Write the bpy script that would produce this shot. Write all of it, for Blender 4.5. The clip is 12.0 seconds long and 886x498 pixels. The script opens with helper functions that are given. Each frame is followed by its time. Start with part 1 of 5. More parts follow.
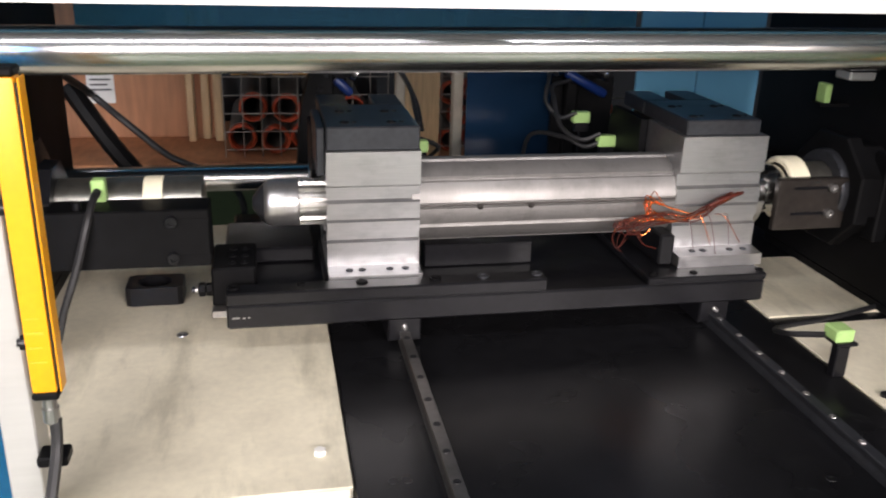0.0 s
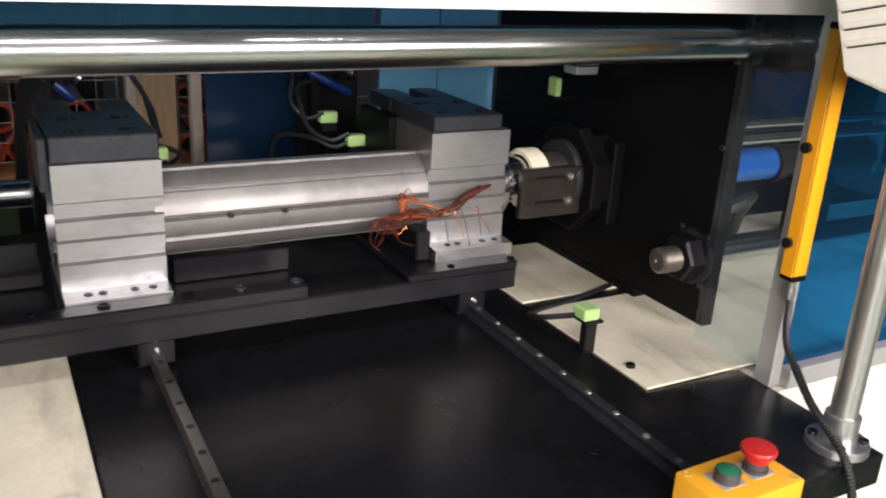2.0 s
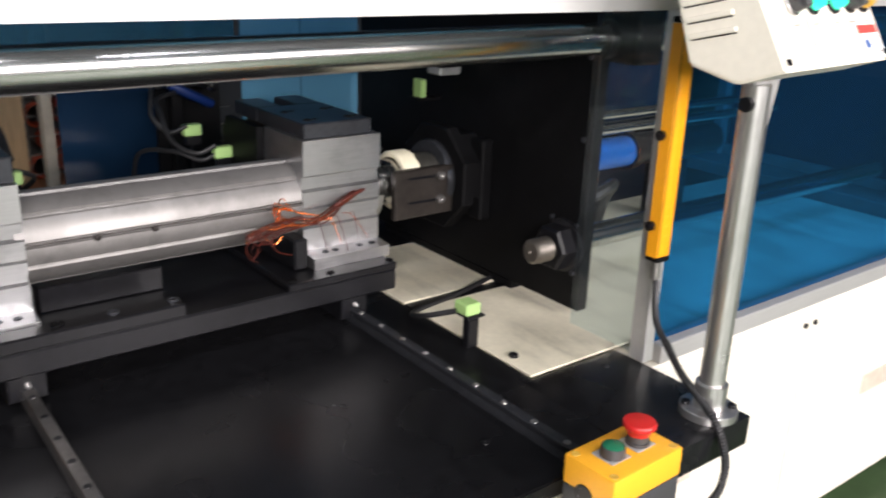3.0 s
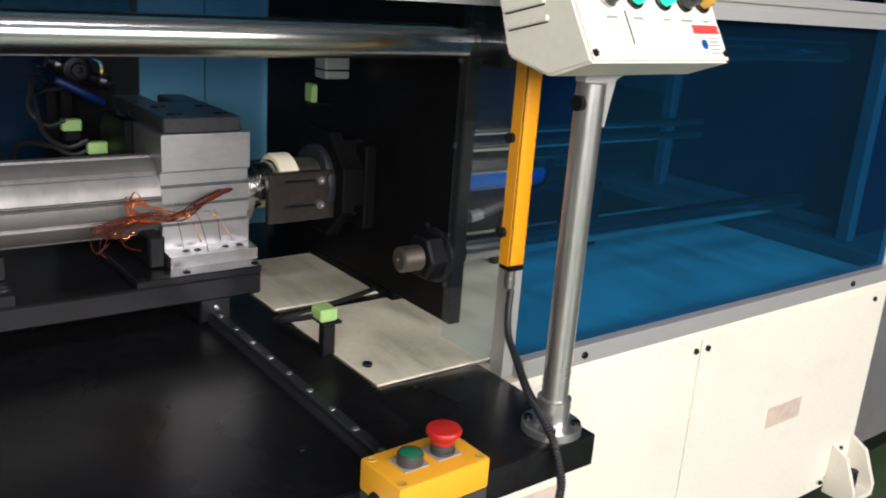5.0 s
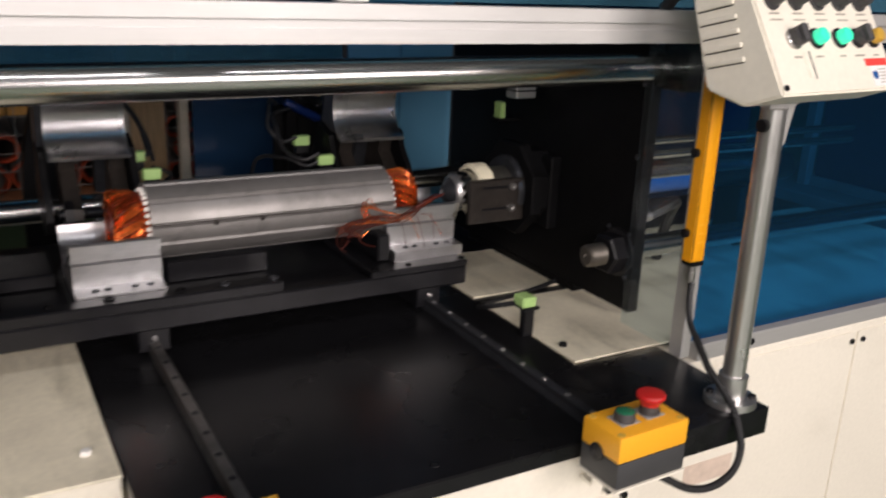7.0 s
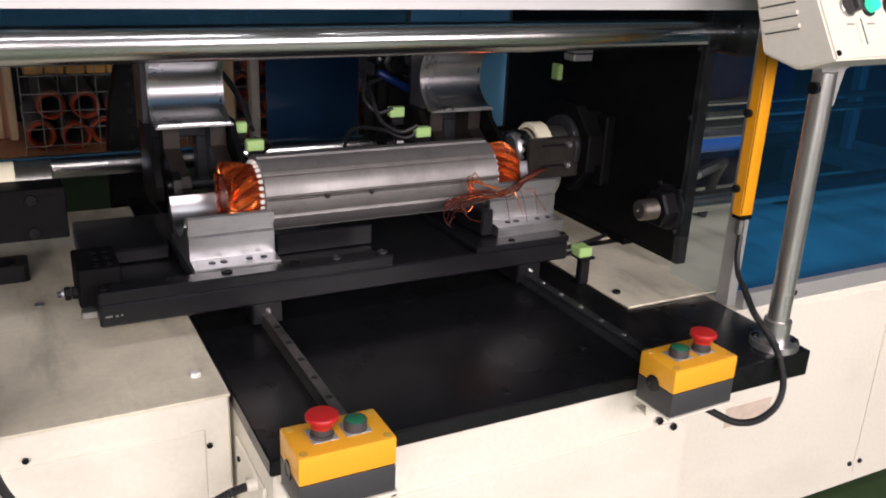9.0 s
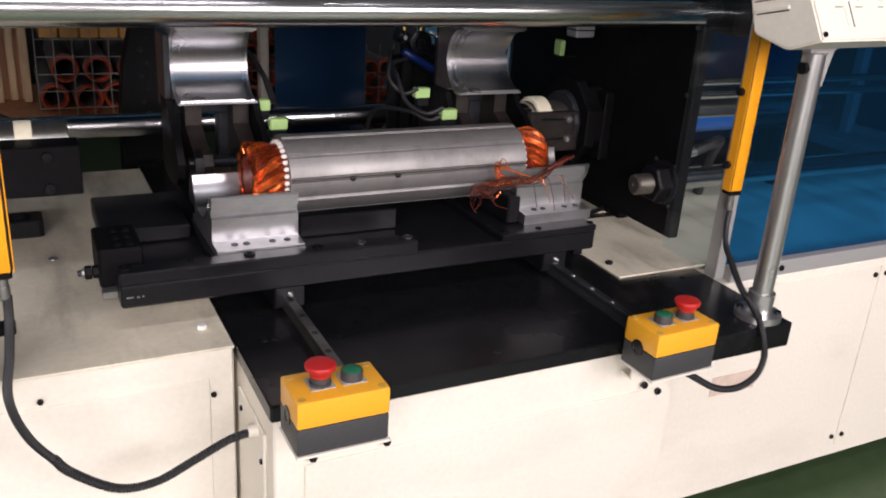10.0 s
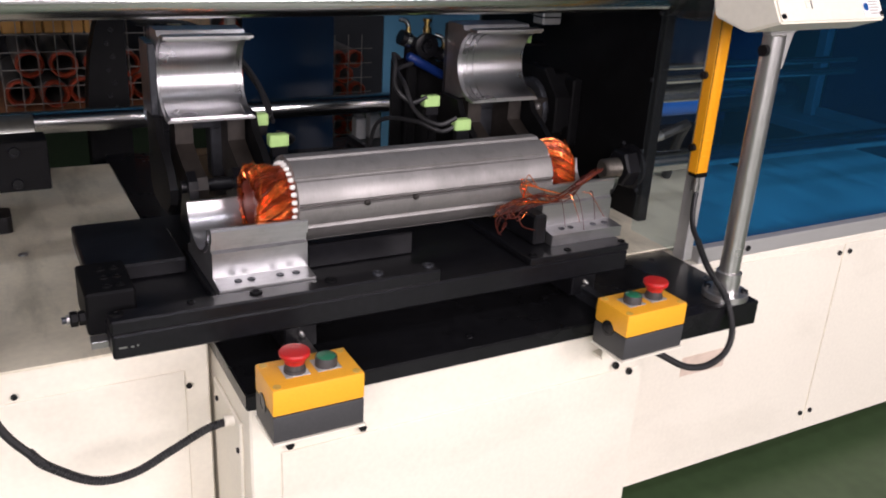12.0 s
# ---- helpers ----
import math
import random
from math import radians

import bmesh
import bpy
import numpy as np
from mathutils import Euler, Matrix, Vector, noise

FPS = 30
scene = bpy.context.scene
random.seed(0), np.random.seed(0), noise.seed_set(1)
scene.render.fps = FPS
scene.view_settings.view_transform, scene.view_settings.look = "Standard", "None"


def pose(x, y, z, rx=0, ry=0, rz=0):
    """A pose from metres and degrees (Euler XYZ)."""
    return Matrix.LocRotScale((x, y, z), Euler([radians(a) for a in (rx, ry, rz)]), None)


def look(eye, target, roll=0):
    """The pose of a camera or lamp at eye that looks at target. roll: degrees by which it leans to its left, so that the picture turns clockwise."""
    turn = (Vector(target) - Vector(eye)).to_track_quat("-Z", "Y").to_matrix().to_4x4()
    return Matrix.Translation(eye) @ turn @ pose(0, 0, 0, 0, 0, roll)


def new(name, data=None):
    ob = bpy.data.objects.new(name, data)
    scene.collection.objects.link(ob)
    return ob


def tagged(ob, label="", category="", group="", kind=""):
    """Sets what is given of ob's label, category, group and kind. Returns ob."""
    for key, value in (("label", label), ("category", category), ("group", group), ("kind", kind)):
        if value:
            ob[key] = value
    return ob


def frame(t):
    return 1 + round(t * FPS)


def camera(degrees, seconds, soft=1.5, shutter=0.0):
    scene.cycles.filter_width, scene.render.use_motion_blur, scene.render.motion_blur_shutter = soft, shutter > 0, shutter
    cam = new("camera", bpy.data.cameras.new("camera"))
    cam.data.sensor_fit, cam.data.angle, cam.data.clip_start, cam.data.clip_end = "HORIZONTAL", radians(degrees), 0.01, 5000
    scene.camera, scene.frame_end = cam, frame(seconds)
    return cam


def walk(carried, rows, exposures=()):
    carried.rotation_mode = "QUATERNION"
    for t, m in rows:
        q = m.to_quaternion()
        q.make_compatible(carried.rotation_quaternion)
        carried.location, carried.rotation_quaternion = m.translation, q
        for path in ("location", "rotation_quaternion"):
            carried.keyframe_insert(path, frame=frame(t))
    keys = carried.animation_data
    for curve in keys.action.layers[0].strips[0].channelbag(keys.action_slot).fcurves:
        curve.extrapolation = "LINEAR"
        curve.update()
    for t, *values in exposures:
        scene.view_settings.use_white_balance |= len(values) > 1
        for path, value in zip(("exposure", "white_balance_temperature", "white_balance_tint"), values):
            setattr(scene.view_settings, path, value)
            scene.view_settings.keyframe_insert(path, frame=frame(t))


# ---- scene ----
cam = camera(54.3, 12.0, 1.9, 0.5)

PATH = [
    (0, (-0.177, -0.982, 1.472), (0.204, 0.854, 0.774), 1.8),
    (0.5, (-0.191, -0.995, 1.476), (0.321, 0.817, 0.802), 1.8),
    (1, (-0.203, -1.004, 1.483), (0.52, 0.727, 0.788), 2.3),
    (1.5, (-0.207, -0.986, 1.477), (0.657, 0.689, 0.809), 2.2),
    (2, (-0.174, -0.948, 1.467), (0.741, 0.697, 0.792), 3.4),
    (2.5, (-0.174, -0.945, 1.474), (0.89, 0.614, 0.814), 3.2),
    (3, (-0.186, -0.951, 1.472), (0.976, 0.537, 0.813), 2.1),
    (3.2, (-0.178, -0.965, 1.471), (1.031, 0.498, 0.84), 1.9),
    (4.8, (-0.007, -1.053, 1.422), (1.135, 0.482, 0.838), 4.2),
    (5, (0.003, -1.058, 1.424), (1.169, 0.46, 0.847), 4.2),
    (5.5, (0.018, -1.055, 1.43), (1.193, 0.452, 0.839), 2.1),
    (6, (-0.002, -1.074, 1.446), (1.17, 0.446, 0.883), 0.2),
    (6.5, (-0.115, -1.114, 1.478), (0.936, 0.502, 0.945), 1.1),
    (7, (-0.229, -1.16, 1.485), (0.72, 0.495, 0.883), 2.3),
    (7.5, (-0.285, -1.191, 1.496), (0.575, 0.491, 0.836), 2.2),
    (9.3, (-0.341, -1.241, 1.495), (0.539, 0.414, 0.798), 2.7),
    (9.5, (-0.343, -1.25, 1.497), (0.527, 0.402, 0.78), 3.1),
    (10, (-0.353, -1.288, 1.498), (0.508, 0.361, 0.765), 4.0),
    (10.5, (-0.356, -1.307, 1.5), (0.517, 0.346, 0.788), 3.8),
    (11, (-0.351, -1.307, 1.499), (0.522, 0.341, 0.777), 3.4),
    (11.5, (-0.353, -1.303, 1.496), (0.533, 0.332, 0.759), 3.3),
    (12, (-0.355, -1.303, 1.495), (0.556, 0.313, 0.748), 3.4),
]
walk(cam, [(t, look(eye, target, roll)) for t, eye, target, roll in PATH], [(0, 0.24, 6500, 17), (1.5, 0.22, 6500, 17), (2.5, 0.3, 6400, 16), (3.2, 0.33, 6300, 15), (5, -0.24, 6250, 13), (6, -0.63, 6650, 18), (6.6, -0.65, 6650, 18), (7.5, -0.50, 6650, 19), (9.5, -0.47, 6350, 22), (12, -0.42, 6300, 23)])

# ---------------------------------------------------------------- world and light
FLOOR = 0.34
AX_Y, AX_Z = 0.245, 1.089          # axis of the stator and of both chucks

world = bpy.data.worlds.new("hall_sky")
scene.world = world
world.use_nodes = True
sky = world.node_tree.nodes.new("ShaderNodeTexSky")
sky.sky_type, sky.sun_disc = "NISHITA", False
sky.sun_elevation, sky.sun_rotation = radians(40), radians(200)
world.node_tree.links.new(sky.outputs[0], world.node_tree.nodes["Background"].inputs[0])
world.node_tree.nodes["Background"].inputs[1].default_value = 0.10


def area(name, eye, target, w, h, watts, colour):
    data = bpy.data.lights.new(name, "AREA")
    data.shape, data.size, data.size_y = "RECTANGLE", w, h
    data.energy, data.color = watts, colour
    ob = new(name, data)
    ob.matrix_world = look(eye, target)
    return ob


area("window_light", (-2.2, -4.6, 2.5), (-1.6, 0.0, 1.0), 3.4, 1.6, 330, (1.0, 0.945, 0.90))
area("window_light", (1.7, -4.6, 2.5), (1.3, 0.0, 1.0), 2.0, 1.6, 215, (1.0, 0.945, 0.90))
for tube_y, watts in ((-2.6, 72), (1.9, 10)):
    area("tube_light", (-0.8, tube_y, 4.25), (-0.8, tube_y + 0.001, 0.0), 4.4, 0.16, watts, (0.97, 0.99, 1.0))


# ---------------------------------------------------------------- materials
def material(name, base, rough=0.5, metal=0.0, vary=0.12, scale=40.0, bump=0.05, stain=0.0, stretch=(1, 1, 1),
             coat=0.0, island=False, per_object=0.0, stain_scale=4.0, emit=0.0, spec=0.5):
    m = bpy.data.materials.new(name)
    m.use_nodes = True
    nt = m.node_tree
    n, l = nt.nodes, nt.links
    bsdf = n["Principled BSDF"]
    bsdf.inputs["Metallic"].default_value = metal
    bsdf.inputs["Specular IOR Level"].default_value = spec
    bsdf.inputs["Coat Weight"].default_value = coat
    bsdf.inputs["Coat Roughness"].default_value = 0.12
    co = n.new("ShaderNodeTexCoord")
    mp = n.new("ShaderNodeMapping")
    mp.inputs["Scale"].default_value = stretch
    l.new(co.outputs["Object"], mp.inputs["Vector"])
    fine = n.new("ShaderNodeTexNoise")
    fine.inputs["Scale"].default_value, fine.inputs["Detail"].default_value = scale, 5
    l.new(mp.outputs[0], fine.inputs["Vector"])
    wide = n.new("ShaderNodeTexNoise")
    wide.inputs["Scale"].default_value, wide.inputs["Detail"].default_value = stain_scale, 4
    l.new(co.outputs["Object"], wide.inputs["Vector"])
    ramp = n.new("ShaderNodeMapRange")
    ramp.inputs[1].default_value, ramp.inputs[2].default_value = 0.3, 0.7
    ramp.inputs[3].default_value, ramp.inputs[4].default_value = 1 - vary, 1 + vary
    l.new(fine.outputs[0], ramp.inputs[0])
    ramp2 = n.new("ShaderNodeMapRange")
    ramp2.inputs[1].default_value, ramp2.inputs[2].default_value = 0.42, 0.7
    ramp2.inputs[3].default_value, ramp2.inputs[4].default_value = 1.0, 1 - stain
    l.new(wide.outputs[0], ramp2.inputs[0])
    mul = n.new("ShaderNodeMath")
    mul.operation = "MULTIPLY"
    l.new(ramp.outputs[0], mul.inputs[0])
    l.new(ramp2.outputs[0], mul.inputs[1])
    last = mul
    if island or per_object:
        src = n.new("ShaderNodeNewGeometry").outputs["Random Per Island"] if island else n.new("ShaderNodeObjectInfo").outputs["Random"]
        r3 = n.new("ShaderNodeMapRange")
        spread = per_object or 0.35
        r3.inputs[3].default_value, r3.inputs[4].default_value = 1 - spread, 1 + spread
        l.new(src, r3.inputs[0])
        mul2 = n.new("ShaderNodeMath")
        mul2.operation = "MULTIPLY"
        l.new(last.outputs[0], mul2.inputs[0])
        l.new(r3.outputs[0], mul2.inputs[1])
        last = mul2
    vm = n.new("ShaderNodeVectorMath")
    vm.operation = "SCALE"
    vm.inputs[0].default_value = base
    l.new(last.outputs[0], vm.inputs["Scale"])
    l.new(vm.outputs[0], bsdf.inputs["Base Color"])
    rr = n.new("ShaderNodeMapRange")
    rr.inputs[3].default_value, rr.inputs[4].default_value = max(0.02, rough * 0.75), min(1, rough * 1.25)
    l.new(wide.outputs[0], rr.inputs[0])
    l.new(rr.outputs[0], bsdf.inputs["Roughness"])
    if bump:
        bp = n.new("ShaderNodeBump")
        bp.inputs["Strength"].default_value, bp.inputs["Distance"].default_value = bump, 0.002
        l.new(fine.outputs[0], bp.inputs["Height"])
        l.new(bp.outputs[0], bsdf.inputs["Normal"])
    if emit:
        bsdf.inputs["Emission Color"].default_value = (*base, 1)
        bsdf.inputs["Emission Strength"].default_value = emit
    return m


def acrylic(name, tint, rough=0.03, milk=0.0):
    """Tinted clear sheet: light passes coloured, the surface reflects like glass."""
    m = bpy.data.materials.new(name)
    m.use_nodes = True
    nt = m.node_tree
    n, l = nt.nodes, nt.links
    n.remove(n["Principled BSDF"])
    out = n["Material Output"]
    clear = n.new("ShaderNodeBsdfTransparent")
    clear.inputs[0].default_value = (*tint, 1)
    gloss = n.new("ShaderNodeBsdfGlossy")
    gloss.inputs["Roughness"].default_value = rough
    body = n.new("ShaderNodeBsdfDiffuse")
    body.inputs[0].default_value = (tint[0] * 0.6, tint[1] * 0.6, tint[2] * 0.6, 1)
    mixa = n.new("ShaderNodeMixShader")
    mixa.inputs[0].default_value = milk
    l.new(clear.outputs[0], mixa.inputs[1])
    l.new(body.outputs[0], mixa.inputs[2])
    lw = n.new("ShaderNodeLayerWeight")
    lw.inputs[0].default_value = 0.5
    pw = n.new("ShaderNodeMath")
    pw.operation = "POWER"
    pw.inputs[1].default_value = 5.0
    l.new(lw.outputs["Facing"], pw.inputs[0])
    fr = n.new("ShaderNodeMapRange")
    fr.inputs[3].default_value, fr.inputs[4].default_value = 0.025, 0.55
    l.new(pw.outputs[0], fr.inputs[0])
    mixb = n.new("ShaderNodeMixShader")
    l.new(fr.outputs[0], mixb.inputs[0])
    l.new(mixa.outputs[0], mixb.inputs[1])
    l.new(gloss.outputs[0], mixb.inputs[2])
    l.new(mixb.outputs[0], out.inputs[0])
    return m


CREAM = material("cream_paint", (0.80, 0.755, 0.645), 0.42, vary=0.03, scale=120, bump=0.03, stain=0.05, stain_scale=2.5)
CREAM_TOP = material("worn_cream_sheet", (0.82, 0.76, 0.59), 0.38, vary=0.05, scale=90, bump=0.03, stain=0.25, stain_scale=5)
BLACK_PLATE = material("black_gloss_plate", (0.008, 0.008, 0.009), 0.27, vary=0.25, scale=60, bump=0.015, stain=0.2, stain_scale=6, spec=0.32)
BLACK_STEEL = material("black_oxide_steel", (0.0070, 0.0070, 0.0085), 0.31, vary=0.3, scale=90, bump=0.05, stain=0.3, stain_scale=14, spec=0.34)
BLACK_SIDE = material("black_painted_steel", (0.0045, 0.0045, 0.005), 0.5, vary=0.2, scale=50, bump=0.03, stain=0.2, spec=0.11)
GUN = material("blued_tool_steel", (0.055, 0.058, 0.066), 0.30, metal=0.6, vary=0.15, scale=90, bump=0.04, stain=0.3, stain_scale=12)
BROWN_STEEL = material("burnished_brown_steel", (0.036, 0.030, 0.026), 0.42, metal=0.4, vary=0.2, scale=80, bump=0.05, stain=0.3, stain_scale=14)
ALU = material("milled_aluminium", (0.49, 0.49, 0.495), 0.33, metal=0.95, vary=0.06, scale=160, bump=0.06, stain=0.12, stain_scale=14, stretch=(0.15, 1, 3))
BORE = material("bored_aluminium", (0.47, 0.47, 0.48), 0.29, metal=1.0, vary=0.05, scale=220, bump=0.0, stain=0.08, stain_scale=18, stretch=(4, 0.1, 0.1))
PROFILE = material("anodised_profile", (0.56, 0.555, 0.54), 0.42, metal=0.55, vary=0.03, scale=150, bump=0.02, stain=0.06, stretch=(0.1, 1, 1))
CHROME = material("hard_chrome", (0.63, 0.63, 0.62), 0.22, metal=1.0, vary=0.02, scale=30, bump=0.0, stain=0.05, stain_scale=3)
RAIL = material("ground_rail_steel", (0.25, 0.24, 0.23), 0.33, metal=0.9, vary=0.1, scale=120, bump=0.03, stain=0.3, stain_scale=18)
STUD = material("dull_stud_steel", (0.21, 0.19, 0.165), 0.40, metal=0.85, vary=0.12, scale=120, bump=0.04, stain=0.2, stain_scale=20)
STEEL = material("ground_steel", (0.44, 0.43, 0.42), 0.30, metal=0.9, vary=0.1, scale=120, bump=0.04, stain=0.2, stain_scale=20)
CORE = material("laminated_core_steel", (0.27, 0.26, 0.25), 0.46, metal=0.7, vary=0.07, scale=260, bump=0.10, stain=0.16, stain_scale=12, stretch=(5, 0.3, 0.3))
BRIGHT = material("brushed_bright_steel", (0.66, 0.65, 0.64), 0.30, metal=0.92, vary=0.05, scale=150, bump=0.03, stain=0.08, stain_scale=16, stretch=(3, 3, 0.2))
WELD = material("weld_seam", (0.06, 0.054, 0.050), 0.5, metal=0.7, vary=0.3, scale=200, bump=0.2)
COPPER = material("enamelled_copper", (0.90, 0.205, 0.040), 0.24, metal=0.85, vary=0.2, scale=90, bump=0.0, island=True, coat=0.4)
# Same copper darkened: shade in the gaps between bundles put into the colour.
COPPER_MID = material("gap_shade_copper", (0.33, 0.050, 0.013), 0.26, metal=0.8, vary=0.25, scale=90, bump=0.0, island=True, coat=0.3)
SATIN = material("satin_chrome", (0.62, 0.61, 0.585), 0.27, metal=0.95, vary=0.06, scale=120, bump=0.01, stain=0.16, stain_scale=14)
# Nearly black copper: the dark inside of the winding is painted in.
COPPER_DARK = material("hollow_shade_copper", (0.10, 0.016, 0.008), 0.45, metal=0.1, vary=0.3, scale=120, bump=0.0, island=True)
LEAD_DARK = material("dark_red_lead", (0.075, 0.014, 0.009), 0.42, metal=0.3, vary=0.3, scale=120, bump=0.0, island=True)
INSUL = material("white_slot_paper", (0.78, 0.77, 0.72), 0.6, vary=0.06)
NYLON = material("ivory_nylon", (0.80, 0.74, 0.55), 0.42, vary=0.05, scale=60, stain=0.08)
YELLOW = material("yellow_plastic", (0.86, 0.40, 0.022), 0.40, vary=0.03, scale=300, bump=0.03, stain=0.04)
YELLOW_CURTAIN = material("yellow_lacquer", (0.86, 0.36, 0.008), 0.34, vary=0.03, scale=150, bump=0.01, stain=0.05)
GREY_PLASTIC = material("dark_grey_plastic", (0.045, 0.045, 0.047), 0.5, vary=0.08, scale=300, bump=0.04)
RED = material("red_plastic", (0.48, 0.015, 0.014), 0.42, vary=0.04, scale=100, bump=0.01)
GREEN_BUTTON = material("green_button", (0.012, 0.14, 0.070), 0.4, vary=0.06)
LIT_GREEN = material("lit_green_lens", (0.02, 0.75, 0.42), 0.25, vary=0.03, emit=0.9)
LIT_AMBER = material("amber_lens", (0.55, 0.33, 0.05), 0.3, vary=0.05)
SENSOR = material("pale_green_plastic", (0.36, 0.56, 0.20), 0.45, vary=0.05, scale=150)
RUBBER = material("black_cable", (0.014, 0.014, 0.015), 0.5, vary=0.2, scale=150, bump=0.05)
BRASS = material("brass", (0.62, 0.45, 0.18), 0.28, metal=1.0, vary=0.08)
DARK_BLUE = material("dark_blue_tube", (0.004, 0.018, 0.10), 0.35, vary=0.06)
WORN_SLEEVE = material("worn_steel_sleeve", (0.46, 0.44, 0.38), 0.30, metal=0.95, vary=0.12, scale=90, bump=0.02, stain=0.25, stain_scale=16)
BLUE_PAINT = material("blue_cylinder_paint", (0.004, 0.075, 0.30), 0.3, vary=0.06, coat=0.3)
GREEN_FLOOR = material("green_epoxy_floor", (0.055, 0.095, 0.040), 0.45, vary=0.10, scale=30, bump=0.02, stain=0.25, stain_scale=1.5)
WHITE_LABEL = material("white_label", (0.78, 0.78, 0.76), 0.5, vary=0.04)
RED_LABEL = material("red_label", (0.75, 0.06, 0.05), 0.5, vary=0.04)
INK = material("grey_ink", (0.09, 0.09, 0.09), 0.6, vary=0.05)
INK_SOFT = material("faded_ink", (0.36, 0.33, 0.28), 0.6, vary=0.1)
TAN_LABEL = material("faded_tan_label", (0.62, 0.50, 0.41), 0.5, vary=0.1, scale=60, stain=0.15)
PLY = material("red_brown_plywood", (0.45, 0.20, 0.095), 0.55, vary=0.16, scale=22, bump=0.05, stain=0.25, stretch=(3, 1, 0.3), stain_scale=5)
PINE = material("pine_batten", (0.58, 0.40, 0.22), 0.6, vary=0.15, scale=30, bump=0.08, stain=0.2, stretch=(5, 5, 0.4))
WIRE = material("galvanised_wire", (0.33, 0.31, 0.28), 0.5, metal=0.6, vary=0.15)
GREY_CORE = material("grey_stator_core", (0.16, 0.15, 0.14), 0.5, metal=0.4, vary=0.15, scale=150, stretch=(1, 6, 1))
COPPER_RING = material("copper_end_winding", (0.46, 0.080, 0.036), 0.5, metal=0.3, vary=0.35, scale=140, bump=0.5)
CARTON = material("ochre_carton", (0.55, 0.28, 0.06), 0.6, vary=0.12, scale=18, stain=0.2)


def grime_and_shade(m, scale, stretch, turn, low, tint=(1.0, 1.0, 1.0)):
    """Uneven smears, handling marks and painted shadow streaks over a surface, drawn out along one direction."""
    nt = m.node_tree
    n, l = nt.nodes, nt.links
    base = n["Principled BSDF"].inputs["Base Color"]
    colour = base.links[0].from_socket
    co = n.new("ShaderNodeTexCoord")
    mp = n.new("ShaderNodeMapping")
    mp.inputs["Rotation"].default_value = (0, 0, radians(turn))
    mp.inputs["Scale"].default_value = stretch
    l.new(co.outputs["Object"], mp.inputs["Vector"])
    smear = n.new("ShaderNodeTexNoise")
    smear.inputs["Scale"].default_value, smear.inputs["Detail"].default_value = scale, 6
    smear.inputs["Roughness"].default_value = 0.62
    l.new(mp.outputs[0], smear.inputs["Vector"])
    amount = n.new("ShaderNodeMapRange")
    amount.inputs[1].default_value, amount.inputs[2].default_value = 0.50, 0.72
    amount.inputs[3].default_value, amount.inputs[4].default_value = 0.0, 1.0 - low
    l.new(smear.outputs[0], amount.inputs[0])
    mix = n.new("ShaderNodeMix")
    mix.data_type, mix.blend_type = "RGBA", "MULTIPLY"
    l.new(amount.outputs[0], mix.inputs[0])
    l.new(colour, mix.inputs[6])
    mix.inputs[7].default_value = (0.35 * tint[0], 0.35 * tint[1], 0.35 * tint[2], 1)
    l.new(mix.outputs[2], base)


# Diagonal streaks: dirt, with the soft shadows of post and curtain painted in.
grime_and_shade(CREAM_TOP, 6.0, (2.6, 0.6, 1), 28, 0.42, (1.0, 1.0, 0.9))
grime_and_shade(CREAM, 3.0, (1, 1, 2.2), 0, 0.86, (1.0, 0.92, 0.75))
grime_and_shade(ALU, 16.0, (1, 1, 1.6), 0, 0.62)
grime_and_shade(CORE, 20.0, (1, 1, 1), 0, 0.55)
grime_and_shade(BRIGHT, 30.0, (1, 1, 0.3), 0, 0.75)
grime_and_shade(YELLOW_CURTAIN, 25.0, (1, 1, 0.5), 0, 0.85)
CLEAR = acrylic("clear_acrylic", (0.90, 0.96, 0.97), 0.05, 0.012)
BLUE_SHEET = acrylic("blue_acrylic", (0.16, 0.46, 0.62), 0.03, 0.30)
BLUE_WINDOW = acrylic("blue_window_acrylic", (0.14, 0.52, 0.85), 0.02, 0.02)
BLUE_WALL = material("pale_blue_panel", (0.085, 0.235, 0.35), 0.22, vary=0.05, scale=8, bump=0.02, stain=0.12, stain_scale=3)
NAVY = material("dark_blue_panel", (0.006, 0.020, 0.046), 0.16, vary=0.06, scale=8, bump=0.01, stain=0.35, stain_scale=4, spec=0.25)
HALL = material("hall_plaster", (0.22, 0.22, 0.215), 0.8, vary=0.05, scale=12, stain=0.12, stain_scale=0.7)
CEILING = material("grey_roof_sheet", (0.12, 0.125, 0.13), 0.7, vary=0.08, scale=6, stain=0.2, stain_scale=0.8)
HALL_DARK = material("dark_partition", (0.05, 0.055, 0.065), 0.7, vary=0.1, scale=6, stain=0.2, stain_scale=0.9)


# ---------------------------------------------------------------- mesh helpers
ORIGIN = {}


def thing(name, label, category, at=(0, 0, 0), group="", kind=""):
    ob = new(name)
    ob.empty_display_size = 0.05
    ob.location = at
    ORIGIN[ob.name] = Vector(at)
    return tagged(ob, label, category, group, kind)


def finish(name, bm, mat, origin, smooth=True):
    bmesh.ops.translate(bm, verts=bm.verts, vec=-Vector(origin))
    me = bpy.data.meshes.new(name)
    bm.normal_update()
    bm.to_mesh(me)
    bm.free()
    for m in (mat if isinstance(mat, (list, tuple)) else [mat]):
        me.materials.append(m)
    if smooth:
        me.polygons.foreach_set("use_smooth", [True] * len(me.polygons))
        me.set_sharp_from_angle(angle=radians(32))
    return me


